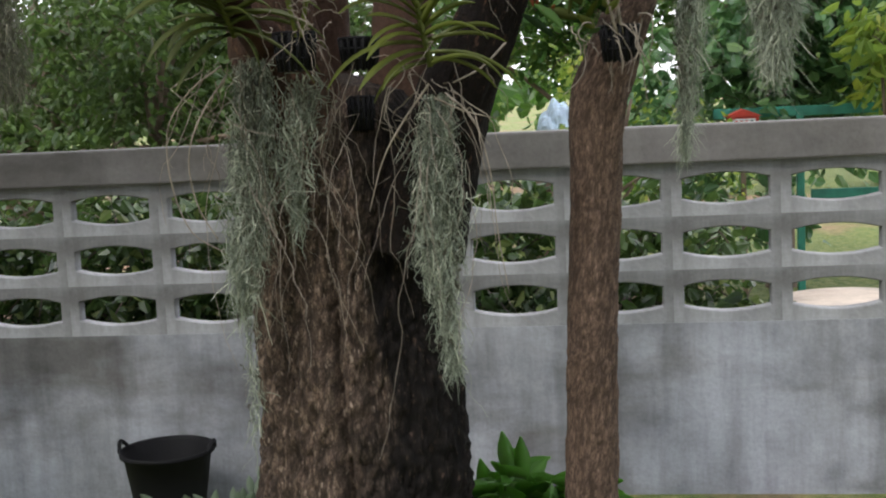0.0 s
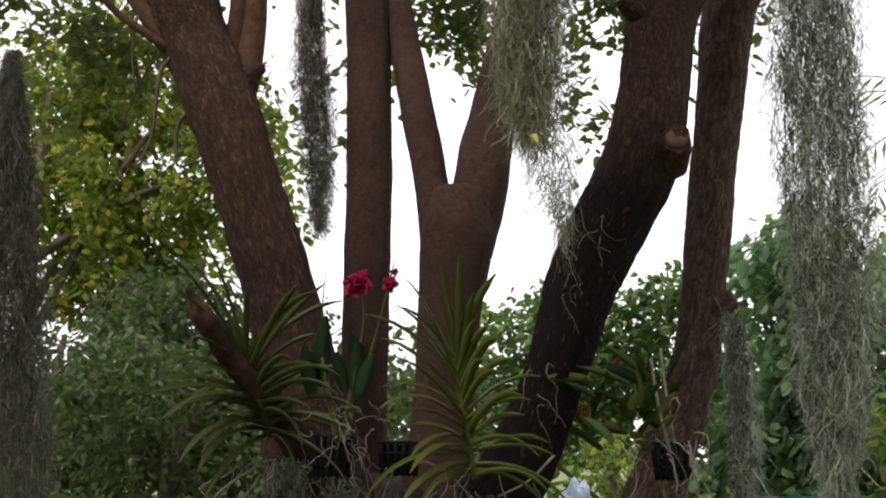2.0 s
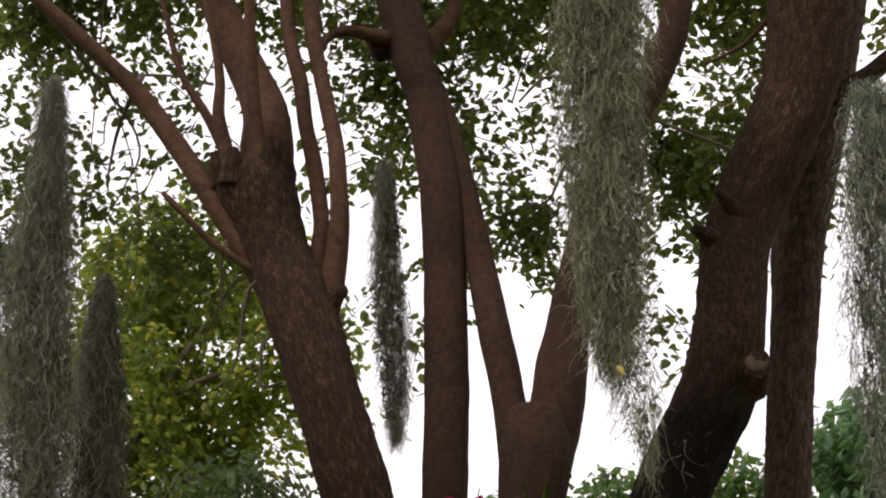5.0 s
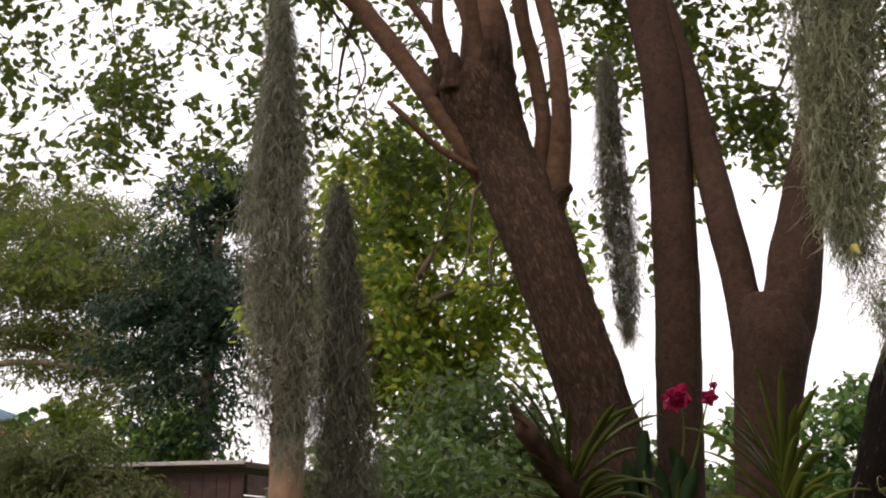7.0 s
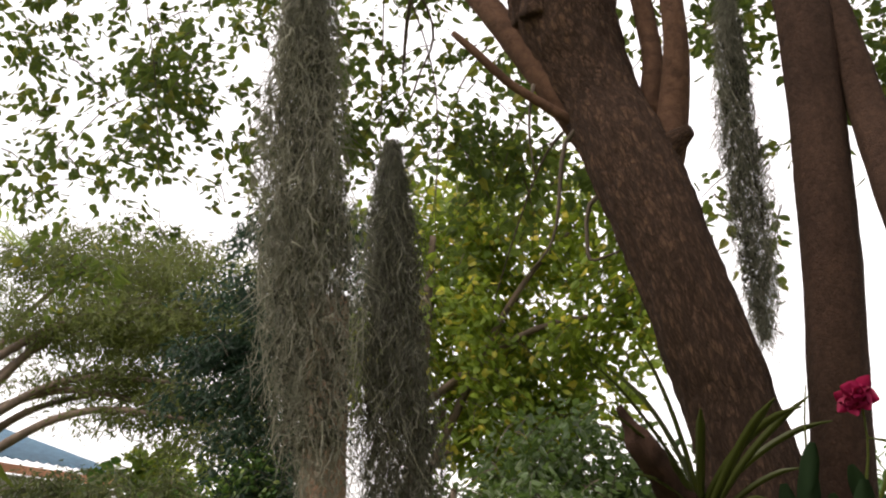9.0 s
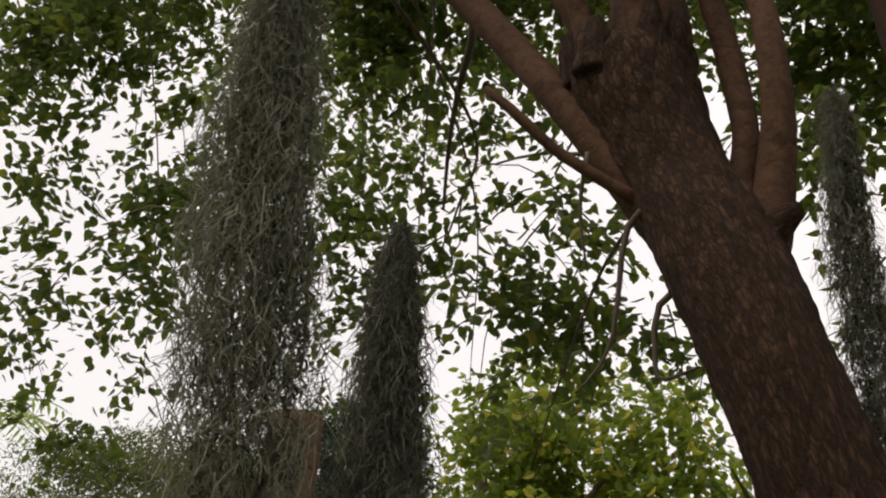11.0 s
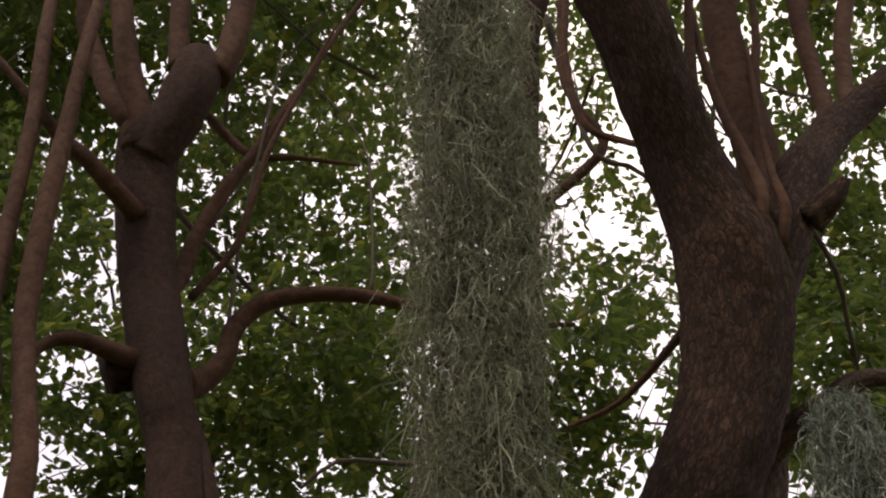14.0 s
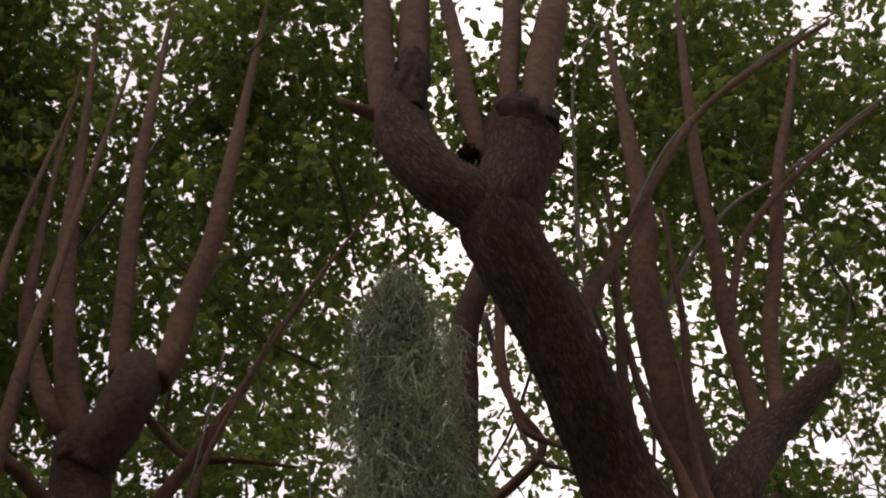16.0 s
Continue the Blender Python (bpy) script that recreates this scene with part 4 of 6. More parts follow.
# ---- the slim tree beside it ----
slim = thing("slim_tree", (0.61, 1.2, GROUND), "slim kinked tree with stringy reddish-brown bark", "tree")
limb("trunk", [(0.60, 1.2, -0.3, 0.085), (0.605, 1.2, 0.2, 0.068), (0.611, 1.2, 0.6, 0.062), (0.621, 1.2, 0.9, 0.059), (0.632, 1.2, 1.1, 0.059), (0.644, 1.2, 1.3, 0.060), (0.652, 1.2, 1.45, 0.064), (0.683, 1.218, 1.55, 0.063), (0.722, 1.242, 1.65, 0.058), (0.755, 1.272, 1.75, 0.054),
               (0.782, 1.29, 1.85, 0.053), (0.795, 1.295, 1.95, 0.051), (0.812, 1.29, 2.1, 0.052), (0.829, 1.285, 2.25, 0.053), (0.852, 1.295, 2.4, 0.056), (0.88, 1.29, 2.62, 0.062), (0.945, 1.26, 2.87, 0.062), (1.015, 1.24, 3.16, 0.058), (1.065, 1.22, 3.36, 0.054)], BARK_E, 76, 0.009, 0.05, 0.06, 70, parent=slim, plates=(0.011, 0.038, 0.004))
limb("knot", [(0.79, 1.3, 1.91, 0.05), (0.84, 1.28, 1.94, 0.036), (0.865, 1.27, 1.955, 0.02)], BARK_E, 28, 0.006, 0.1, 0.2, 72, "", True, slim, (0.013, 0.030, 0.003))
limb("limb", [(1.04, 1.235, 3.25, 0.05), (1.075, 1.22, 3.42, 0.052), (1.11, 1.2, 3.6, 0.049), (1.12, 1.2, 3.9, 0.047), (1.125, 1.2, 4.2, 0.044), (1.16, 1.2, 4.5, 0.038), (1.23, 1.22, 4.85, 0.033), (1.4, 1.3, 6.4, 0.01)], BARK_SHOOT, 26, 0.02, 0.03, 0.06, 73, "reddish upright limb", False, slim)
limb("branch", [(0.98, 1.22, 2.95, 0.03), (1.06, 1.14, 2.98, 0.024), (1.15, 1.1, 3.02, 0.018), (1.35, 1.1, 3.0, 0.012), (1.7, 1.1, 3.1, 0.006)], BARK_E, 14, 0.02, 0.06, 0.08, 74, "", False, slim, (0.013, 0.030, 0.003))

# ---- canopy ----
NEAR_CROWN = ((-2.69, 2, 4.14, 0.4, 0.34, 0.25, 150), (-2.74, 2, 3.62, 0.2, 0.25, 0.2, 40), (-2.77, 2.35, 3.34, 0.22, 0.22, 0.2, 80), (-2.9, 2.6, 3.06, 0.18, 0.25, 0.12, 24), (-2.17, 2.1, 3.43, 0.1, 0.25, 0.22, 24),
              (-1.64, 2.2, 4.06, 0.23, 0.25, 0.16, 44), (-1.71, 2.3, 3.69, 0.15, 0.25, 0.21, 48), (-1.66, 2.4, 3.42, 0.17, 0.25, 0.14, 36), (-1.35, 2.4, 3.57, 0.13, 0.25, 0.15, 26), (-1.28, 2.4, 3.29, 0.24, 0.25, 0.13, 56),
              (-1.07, 2.4, 3.1, 0.22, 0.25, 0.12, 46), (-0.33, 2.4, 3.81, 0.16, 0.25, 0.21, 85), (-0.4, 2.3, 3.34, 0.08, 0.25, 0.18, 28), (-1.78, 2.2, 4.8, 0.53, 0.41, 0.26, 105), (-1.77, 2.2, 4.29, 0.27, 0.28, 0.26, 60),
              (-0.53, 2.4, 3.83, 0.15, 0.26, 0.34, 105), (-0.8, 2.3, 4.59, 0.24, 0.25, 0.24, 44), (0.1, 2.5, 4.29, 0.4, 0.38, 0.32, 84), (0.23, 2.6, 3.6, 0.23, 0.35, 0.41, 30), (-1.07, 2.6, 4.42, 0.19, 0.25, 0.27, 60),
              (-0.49, 2.4, 3.46, 0.1, 0.25, 0.13, 12), (-0.41, 2.2, 2.85, 0.05, 0.25, 0.1, 8), (-0.02, 2.9, 3.72, 0.22, 0.25, 0.23, 17), (0.04, 2.7, 3.18, 0.12, 0.25, 0.21, 32), (0.63, 2.7, 3.51, 0.12, 0.25, 0.3, 66),
              (0.58, 2.7, 2.94, 0.07, 0.25, 0.18, 20), (-1.98, 2.3, 3.7, 0.15, 0.25, 0.22, 34), (-2.39, 2.6, 3.82, 0.37, 0.34, 0.28, 70), (-2.35, 2.7, 3.37, 0.27, 0.25, 0.09, 16), (0.92, 2.4, 4.02, 0.18, 0.34, 0.45, 100),
              (-0.02, 2.6, 4.28, 0.36, 0.47, 0.51, 68), (-0.2, 2.8, 5.24, 0.37, 0.41, 0.41, 90), (-1.03, 2.6, 4.85, 0.26, 0.47, 0.61, 110), (1.92, 2.4, 4.7, 0.25, 0.3, 0.3, 84), (1.72, 2.4, 4.17, 0.2, 0.3, 0.25, 64),
              (1.76, 2.4, 3.82, 0.2, 0.3, 0.2, 46), (1, 2.4, 3.48, 0.12, 0.25, 0.25, 56), (-1.34, 2.4, 4, 0.2, 0.25, 0.2, 50), (-1.5, 2.4, 4.45, 0.22, 0.25, 0.2, 36), (-2.69, 2.2, 4.72, 0.3, 0.3, 0.25, 46),
              (-2.3, 2.2, 4.43, 0.25, 0.28, 0.2, 30), (-0.86, 2.4, 4.12, 0.2, 0.25, 0.2, 54))
# the region at (-5.2, -1.4) is out of view, added to shade the wall
HIGH_CROWN_AND_SHADE = ((0.4, 4.2, 7.4, 3.2, 1.8, 1.8, 1150), (-2.9, 4.2, 6.4, 1.6, 1.5, 1.2, 430), (3.6, 4.2, 6.8, 1.8, 1.8, 2, 850), (0.5, 2.2, 8.2, 3.4, 1.6, 1.1, 1400), (0.4, 3.6, 5.2, 2, 0.8, 0.6, 230), (-5.2, -1.4, 7.2, 3.2, 2.4, 1, 700), (1.4, 2.6, 8.9, 4.6, 2.4, 1.1, 1900), (-1.4, 2.5, 8.6, 1.5, 1.2, 1.3, 1150), (2.7, 2.4, 7.1, 1, 0.9, 1.4, 640), (-1.2, 2.6, 6.6, 1.3, 1, 0.9, 640), (-2.35, 4.1, 7, 0.9, 0.8, 0.65, 330))
P, H, lines = sprays(NEAR_CROWN, 11, 27, 0.24, 0.65, clump=8, reach=0.11)
part("crown", leaf_mesh("crown", P, 0.037, LEAF_MAIN, 12, heading=H), None, tree, "low hanging sprays of ovate green leaves", "stuff")
part("twig_mass", ribbons("twig_mass", lines, 0.003, TWIG, 13, True, 2), None, tree, "thin drooping twigs", "stuff")
P, H, lines = sprays(HIGH_CROWN_AND_SHADE, 14, 21, 0.45, gaps=0.5, clump=9, reach=0.2)
part("crown", leaf_mesh("crown", P, 0.057, LEAF_MAIN, 15, heading=H, lance="oval"), None, tree, "high crown of small ovate green leaves with gaps of sky, plus an unseen shading mass", "stuff")
part("twig_mass", ribbons("twig_mass", lines, 0.003, TWIG, 16, True, 2), None, tree, "thin twigs", "stuff")

def thin_branch(seed, *pts):
    limb("branch", [(x, y, z, r * 0.6) for x, y, z, r in pts], TWIG, 10, 0.04, 0.02, 0.04, seed)


thin_branch(90, (-1.0, 1.3, 4.4, 0.01), (-1.3, 1.9, 4.0, 0.007), (-1.45, 2.2, 3.4, 0.004), (-1.5, 2.3, 2.8, 0.002))
thin_branch(91, (-0.9, 1.1, 3.3, 0.006), (-1.1, 1.5, 3.4, 0.005), (-1.12, 1.9, 3.1, 0.0035), (-1.2, 2.1, 2.7, 0.0015))
thin_branch(92, (-1.8, 1.0, 3.85, 0.005), (-2.0, 1.5, 3.8, 0.004), (-2.05, 1.8, 3.3, 0.003), (-2.0, 1.85, 2.7, 0.0015))
thin_branch(93, (-0.47, 1.25, 2.62, 0.007), (-0.62, 1.45, 2.62, 0.005), (-0.75, 1.6, 2.5, 0.0035), (-0.85, 1.7, 2.35, 0.002))
thin_branch(94, (0.4, 1.7, 3.2, 0.014), (0.6, 2.0, 3.25, 0.01), (0.9, 2.3, 3.2, 0.008), (1.1, 2.6, 3.0, 0.004))
thin_branch(95, (0.79, 1.6, 4.8, 0.02), (0.8, 1.5, 4.3, 0.013), (0.85, 1.5, 4.05, 0.012), (0.96, 1.5, 3.98, 0.01), (1.1, 1.6, 3.75, 0.006))
thin_branch(96, (-0.3, 1.6, 4.1, 0.02), (-0.2, 2.1, 4.3, 0.016), (0.1, 2.6, 4.4, 0.012), (0.5, 3.1, 4.9, 0.007))
thin_branch(200, (-0.511, 1.1, 2.638, 0.0067), (-0.522, 1.107, 2.585, 0.0053), (-0.524, 1.113, 2.522, 0.0039), (-0.514, 1.12, 2.449, 0.0025))
thin_branch(201, (-0.4, 1.12, 2.56, 0.009), (-0.453, 1.12, 2.513, 0.0083), (-0.465, 1.12, 2.423, 0.0069), (-0.473, 1.12, 2.346, 0.0054), (-0.493, 1.12, 2.297, 0.004), (-0.527, 1.12, 2.262, 0.0025))
thin_branch(202, (-0.34, 1.12, 2.43, 0.009), (-0.406, 1.12, 2.38, 0.0083), (-0.412, 1.12, 2.313, 0.0071), (-0.408, 1.12, 2.272, 0.0058), (-0.381, 1.12, 2.273, 0.0046), (-0.35, 1.12, 2.283, 0.0033))
thin_branch(203, (-0.82, 1.18, 3.11, 0.018), (-0.999, 1.6, 3.36, 0.0167), (-1.135, 1.8, 3.353, 0.0133), (-1.261, 2., 3.335, 0.01), (-1.374, 2.2, 3.277, 0.0067))
thin_branch(204, (0.93, 1.02, 3.9, 0.012), (0.917, 1., 4.182, 0.01), (0.958, 0.967, 4.594, 0.0083), (1.045, 0.933, 5.172, 0.0067), (1.24, 0.9, 5.663, 0.005))
thin_branch(205, (0.9, 1.1, 3.5, 0.011), (0.944, 1.15, 4.091, 0.0105), (1.103, 1.16, 4.541, 0.01), (1.357, 1.17, 5.129, 0.009), (1.689, 1.18, 5.632, 0.008), (2.055, 1.19, 6.089, 0.007), (2.426, 1.2, 6.504, 0.006))
thin_branch(206, (1.13, 1.2, 4.2, 0.015), (1.267, 1.2, 4.471, 0.0133), (1.496, 1.225, 4.851, 0.0117), (1.786, 1.25, 5.156, 0.01), (2.116, 1.275, 5.549, 0.0083), (2.375, 1.3, 5.85, 0.0067))
thin_branch(207, (-0.051, 1.75, 3.636, 0.0083), (-0.045, 1.733, 4.006, 0.0072), (-0.01, 1.717, 4.501, 0.0061), (0.007, 1.7, 4.724, 0.005))
thin_branch(208, (0.29, 1.715, 3.755, 0.008), (0.293, 1.7, 3.842, 0.0067), (0.28, 1.717, 4.152, 0.0056), (0.252, 1.733, 4.357, 0.0044), (0.111, 1.75, 4.63, 0.0033))
thin_branch(209, (1.1, 1.06, 3.4, 0.009), (1.151, 1.1, 3.272, 0.0083), (1.175, 1.167, 3.206, 0.0072), (1.199, 1.233, 3.14, 0.0061), (1.206, 1.3, 3.113, 0.005))
thin_branch(210, (0.446, 1.57, 3.25, 0.016), (0.432, 1.9, 3.396, 0.0133), (0.327, 1.9, 3.395, 0.0111), (0.222, 1.9, 3.397, 0.0089), (0.141, 1.9, 3.32, 0.0067))
thin_branch(211, (0.4, 1.55, 3., 0.012), (0.286, 1.9, 3.103, 0.01), (0.246, 1.967, 3.057, 0.0083), (0.206, 2.033, 3.024, 0.0067), (0.101, 2.1, 3.033, 0.005))
thin_branch(212, (-1.1, 1.08, 3.36, 0.01), (-1.095, 1.8, 3.257, 0.0067), (-1.221, 2., 3.144, 0.005), (-1.394, 2.2, 3.092, 0.0033))

gb = np.random.default_rng(17)
bare = []
for k in range(150):
    p = np.array((gb.uniform(-2.2, 3.4), gb.uniform(1.9, 4.6), gb.uniform(3.9, 7.4)))
    d = gb.normal(0, 0.55, 3) + np.array((0.15 * p[0], 0.1, 0.55))
    line = []
    for j in range(9):
        line.append(p.copy())
        d = d + gb.normal(0, 0.16, 3) + np.array((0, 0, -0.03))
        p = p + d / np.linalg.norm(d) * gb.uniform(0.09, 0.22)
    bare.append(line)
part("twig_mass", ribbons("twig_mass", bare[:45], 0.011, TWIG, 18), None, tree, "bare thin branches in the crown", "stuff")
part("twig_mass", ribbons("twig_mass", bare[45:], 0.0055, TWIG, 19), None, tree, "bare thin branches in the crown", "stuff")

# ---- hanging moss ----
moss((0.465, 0.75, 2.38), (0.49, 0.75, 2.02), (0.07, 0.072, 0.06, 0.035, 0.01), 950, 110, "thin pale wisps below the thick beard of moss", MOSS, reach=1.2, core=0.02)
moss((0.44, 0.70, 3.68), (0.447, 0.73, 2.20), (0.03, 0.085, 0.098, 0.103, 0.104, 0.098, 0.090, 0.086, 0.068, 0.025), 21000, 101, "long thick beard of pale grey-green hanging moss", MOSS)
moss((-0.757, 0.615, 2.87), (-0.718, 0.69, 1.80), (0.010, 0.030, 0.052, 0.070, 0.081, 0.082, 0.070, 0.038), 12500, 102, "long beard of brown-grey moss with thin gaps", MOSS_MID, thin=0.35)
moss((-0.818, 1.09, 2.56), (-0.745, 1.07, 1.54), (0.012, 0.046, 0.064, 0.076, 0.084, 0.086, 0.068), 11500, 103, "dark grey tapering beard of hanging moss", MOSS_DARK)
moss((-0.24, 1.70, 3.07), (-0.20, 1.65, 2.22), (0.020, 0.034, 0.044, 0.050, 0.050, 0.040, 0.012), 5600, 104, "slender grey beard of hanging moss", MOSS_MID)
moss((1.035, 1.0, 2.90), (1.02, 1.0, 1.51), (0.04, 0.085, 0.10, 0.10, 0.094, 0.072, 0.022), 14500, 105, "broad beard of grey-green hanging moss", MOSS_FRESH)
moss((0.86, 1.20, 1.92), (0.85, 1.16, 1.34), (0.02, 0.034, 0.034, 0.022, 0.008), 2000, 106, "thin beard of moss on the slim tree", MOSS_FRESH)
moss((-0.11, 1.0, 1.60), (-0.14, 1.0, 1.06), (0.035, 0.058, 0.055, 0.025), 1500, 107, "veil of grey-green moss over the trunk", MOSS_FRESH, flat=0.45, reach=1.25, curl=0.011, width=0.0013, stray=0.2)
moss((-0.165, 1.02, 1.22), (-0.155, 1.0, 0.72), (0.022, 0.02, 0.015, 0.006), 230, 111, "thin wisps of moss along the edge of the trunk", MOSS_FRESH, flat=0.6, reach=1.3, width=0.0013, stray=0.2, core=0.03)
moss((0.0, 1.0, 1.56), (-0.02, 1.01, 1.22), (0.04, 0.045, 0.035, 0.012), 420, 108, "veil of grey-green moss over the trunk", MOSS_FRESH, flat=0.4, reach=1.3, curl=0.011, width=0.0013, stray=0.2)
moss((0.30, 1.0, 1.50), (0.31, 1.0, 0.90), (0.025, 0.048, 0.058, 0.05, 0.02, 0.008), 1800, 109, "pale beard of moss against the trunk", MOSS_FRESH, flat=0.6, reach=1.2, curl=0.011, width=0.0013, stray=0.2)

# a slim trunk that stands behind the brown-grey beard
pole = thing("slim_tree", (-0.86, 0.98, GROUND), "slim dead trunk with pale reddish peeling bark behind hanging moss", "tree")
limb("trunk", [(-0.86, 0.98, -0.3, 0.05), (-0.862, 0.975, 0.6, 0.046), (-0.868, 0.97, 1.4, 0.044), (-0.872, 0.965, 1.9, 0.042), (-0.868, 0.95, 2.2, 0.036)], BARK_RED, 28, 0.02, 0.08, 0.1, 75, "", True, pole)

# ---- orchids and other plants on the tree ----


def strap_leaf(base, side, rise, length, width, droop, seed, twist=0.0, out=(0, -0.25, 0)):
    """One channelled strap leaf that arches out and bends down."""
    g = random.Random(seed)
    p = Vector(base)
    d = (Vector(side).normalized() * math.cos(rise) + Vector((0, 0, 1)) * math.sin(rise) + Vector(out)).normalized()
    n = 11
    verts, faces = [], []
    for i in range(n + 1):
        t = i / n
        across = d.cross(Vector((0, 0, 1)))
        across = across.normalized() if across.length > 0.05 else Vector((0, 1, 0))
        up = across.cross(d)
        across = (across * math.cos(twist + 0.5) + up * math.sin(twist + 0.5)).normalized()
        up = across.cross(d).normalized()
        w = width * (0.75 + 0.5 * t if t < 0.4 else 0.95) * (1 if t < 0.8 else max(0.12, 1 - (t - 0.8) * 4.2))
        keel = w * 0.35 * (1 - t * 0.6)
        verts += [p - across * w / 2 + up * keel, p, p + across * w / 2 + up * keel, p - up * 0.0015]
        p = p + d * (length / n)
        d = (d + Vector((g.uniform(-0.02, 0.02), g.uniform(-0.02, 0.02), -droop / n * (0.6 + t)))).normalized()
    for i in range(n):
        a, b = i * 4, (i + 1) * 4
        faces += [(a, a + 1, b + 1, b), (a + 1, a + 2, b + 2, b + 1), (a + 2, a + 3, b + 3, b + 2), (a + 3, a, b, b + 3)]
    return verts, faces


def root_lines(starts, seed, length, n=14, spread=0.5, fall=0.7):
    g = np.random.default_rng(seed)
    out = []
    for s in starts:
        p, d = np.array(s, float), g.normal(0, spread, 3) + np.array((0, -0.1, -0.3))
        line = [p.copy()]
        L = length * g.uniform(0.5, 1.3)
        for _ in range(n - 1):
            d = d * 0.8 + g.normal(0, 0.35, 3) + np.array((0, 0, -fall * 0.4))
            p = p + d / np.linalg.norm(d) * L / n
            line.append(p.copy())
        out.append(line)
    return out


def strap_orchid(foot, top, leaves, length, width, seed, label, low=0.05, high=1.25, droop=1.5, mat=LEAF_STRAP):
    """A strap-leaved orchid: two ranks of arching leaves up a stem, and grey aerial roots below."""
    g = random.Random(seed)
    ob = thing("orchid", foot, label, "orchid", "orchids on the tree")
    a, b = Vector(foot), Vector(top)
    part("stem", tube("stem", [(*a, 0.006), (*a.lerp(b, 0.5), 0.007), (*b, 0.004)], LEAF_STRAP, 10, 0.02, 0, 0, seed), None, ob)
    for i in range(leaves):
        t = (i + 0.5) / leaves
        s = -1 if i % 2 else 1
        side = Vector((s, g.uniform(-1.5, 0.6), 0))
        rise = low + (high - low) * t ** 1.1 + g.uniform(-0.35, 0.3)
        v, f = strap_leaf(a.lerp(b, t), side, rise, length * g.uniform(0.6, 1.15) * (0.85 if t < 0.1 else 1), width * g.uniform(0.85, 1.1), droop * g.uniform(0.6, 1.3) * (1.15 - 0.5 * t), seed * 50 + i)
        part("leaf", mesh_from("leaf", v, f, mat), None, ob)
    return ob


def add_roots(ob, centre, count, length, seed, thick=0.0022, spread=0.5, fall=0.7, box_size=(0.05, 0.02, 0.03)):
    g = np.random.default_rng(seed)
    starts = np.array(centre) + g.normal(size=(count, 3)) * box_size
    part("root_tangle", ribbons("root_tangle", root_lines(starts, seed, length, 14, spread, fall), thick, ROOT, seed), None, ob, "tangle of pale grey aerial roots", "stuff")


vanda = strap_orchid((-0.12, 0.94, 1.64), (-0.16, 0.86, 1.80), 44, 0.24, 0.0175, 3, "strap-leaved orchid with arching leaves darkened for shade, tied to the trunk", 0.0, 1.2, 1.15, LEAF_VANDA)
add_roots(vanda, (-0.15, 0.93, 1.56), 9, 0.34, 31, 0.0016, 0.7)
vanda = strap_orchid((0.305, 0.93, 1.555), (0.265, 0.92, 1.80), 40, 0.22, 0.018, 5, "strap-leaved orchid with yellow-green arching leaves", 0.2, 1.35, 1.1)
add_roots(vanda, (0.28, 0.95, 1.52), 12, 0.30, 32, 0.0016, 0.8)


def oblong_leaf(base, direction, length, width, seed, cup=0.2, tip=0.5):
    g = random.Random(seed)
    p, d = Vector(base), Vector(direction).normalized()
    ax = d.cross(Vector((g.uniform(-0.3, 0.3), -1, g.uniform(-0.2, 0.2)))).normalized()
    up = ax.cross(d)
    verts, faces, n = [], [], 9
    for i in range(n + 1):
        t = i / n
        w = width * math.sin(math.pi * min(0.97, 0.06 + t * 0.93)) ** tip
        verts += [p - ax * w / 2 + up * w * cup, p, p + ax * w / 2 + up * w * cup, p - up * 0.001]
        p = p + d * length / n
        d = (d + Vector((0, -0.02, -0.035))).normalized()
    for i in range(n):
        a, b = i * 4, (i + 1) * 4
        faces += [(a, a + 1, b + 1, b), (a + 1, a + 2, b + 2, b + 1), (a + 2, a + 3, b + 3, b + 2), (a + 3, a, b, b + 3)]
    return verts, faces


def net_pot(centre, r, h, label):
    """A small black basket: ribs, rings and a floor."""
    x, y, z = centre
    ob = thing("net_pot", (x, y, z - h), label, "plant pot", "black baskets on the tree")
    for zz, rr in ((z, r), (z - h * 0.33, r * 0.92), (z - h * 0.66, r * 0.84)):
        pts = [(x + rr * math.cos(a), y + rr * math.sin(a), zz, 0.004) for a in [2 * math.pi * k / 24 for k in range(25)]]
        part("ring", tube("ring", pts, BLACK_PLASTIC, 6, 0.02, 0, 0), None, ob)
    for k in range(16):
        a = 2 * math.pi * k / 16
        part("rib", tube("rib", [(x + r * math.cos(a), y + r * math.sin(a), z, 0.0045), (x + r * 0.8 * math.cos(a), y + r * 0.8 * math.sin(a), z - h, 0.0045)], BLACK_PLASTIC, 6, 0.05, 0, 0), None, ob)
    bm = bmesh.new()
    bmesh.ops.create_cone(bm, cap_ends=True, segments=24, radius1=r * 0.78, radius2=r * 0.86, depth=h * 0.9, matrix=Matrix.Translation((x, y, z - h * 0.52)))
    part("filling", bm, BLACK_PLASTIC, ob, "dark potting bark")
    return ob


net_pot((0.015, 0.93, 1.64), 0.045, 0.08, "black plastic net basket full of roots")
net_pot((0.125, 1.08, 1.63), 0.045, 0.07, "black plastic net basket between the limbs")
net_pot((0.12, 1.09, 1.50), 0.03, 0.075, "small black plastic pot wedged in the fork")
net_pot((0.705, 1.06, 1.625), 0.042, 0.075, "black plastic net basket on the slim tree")

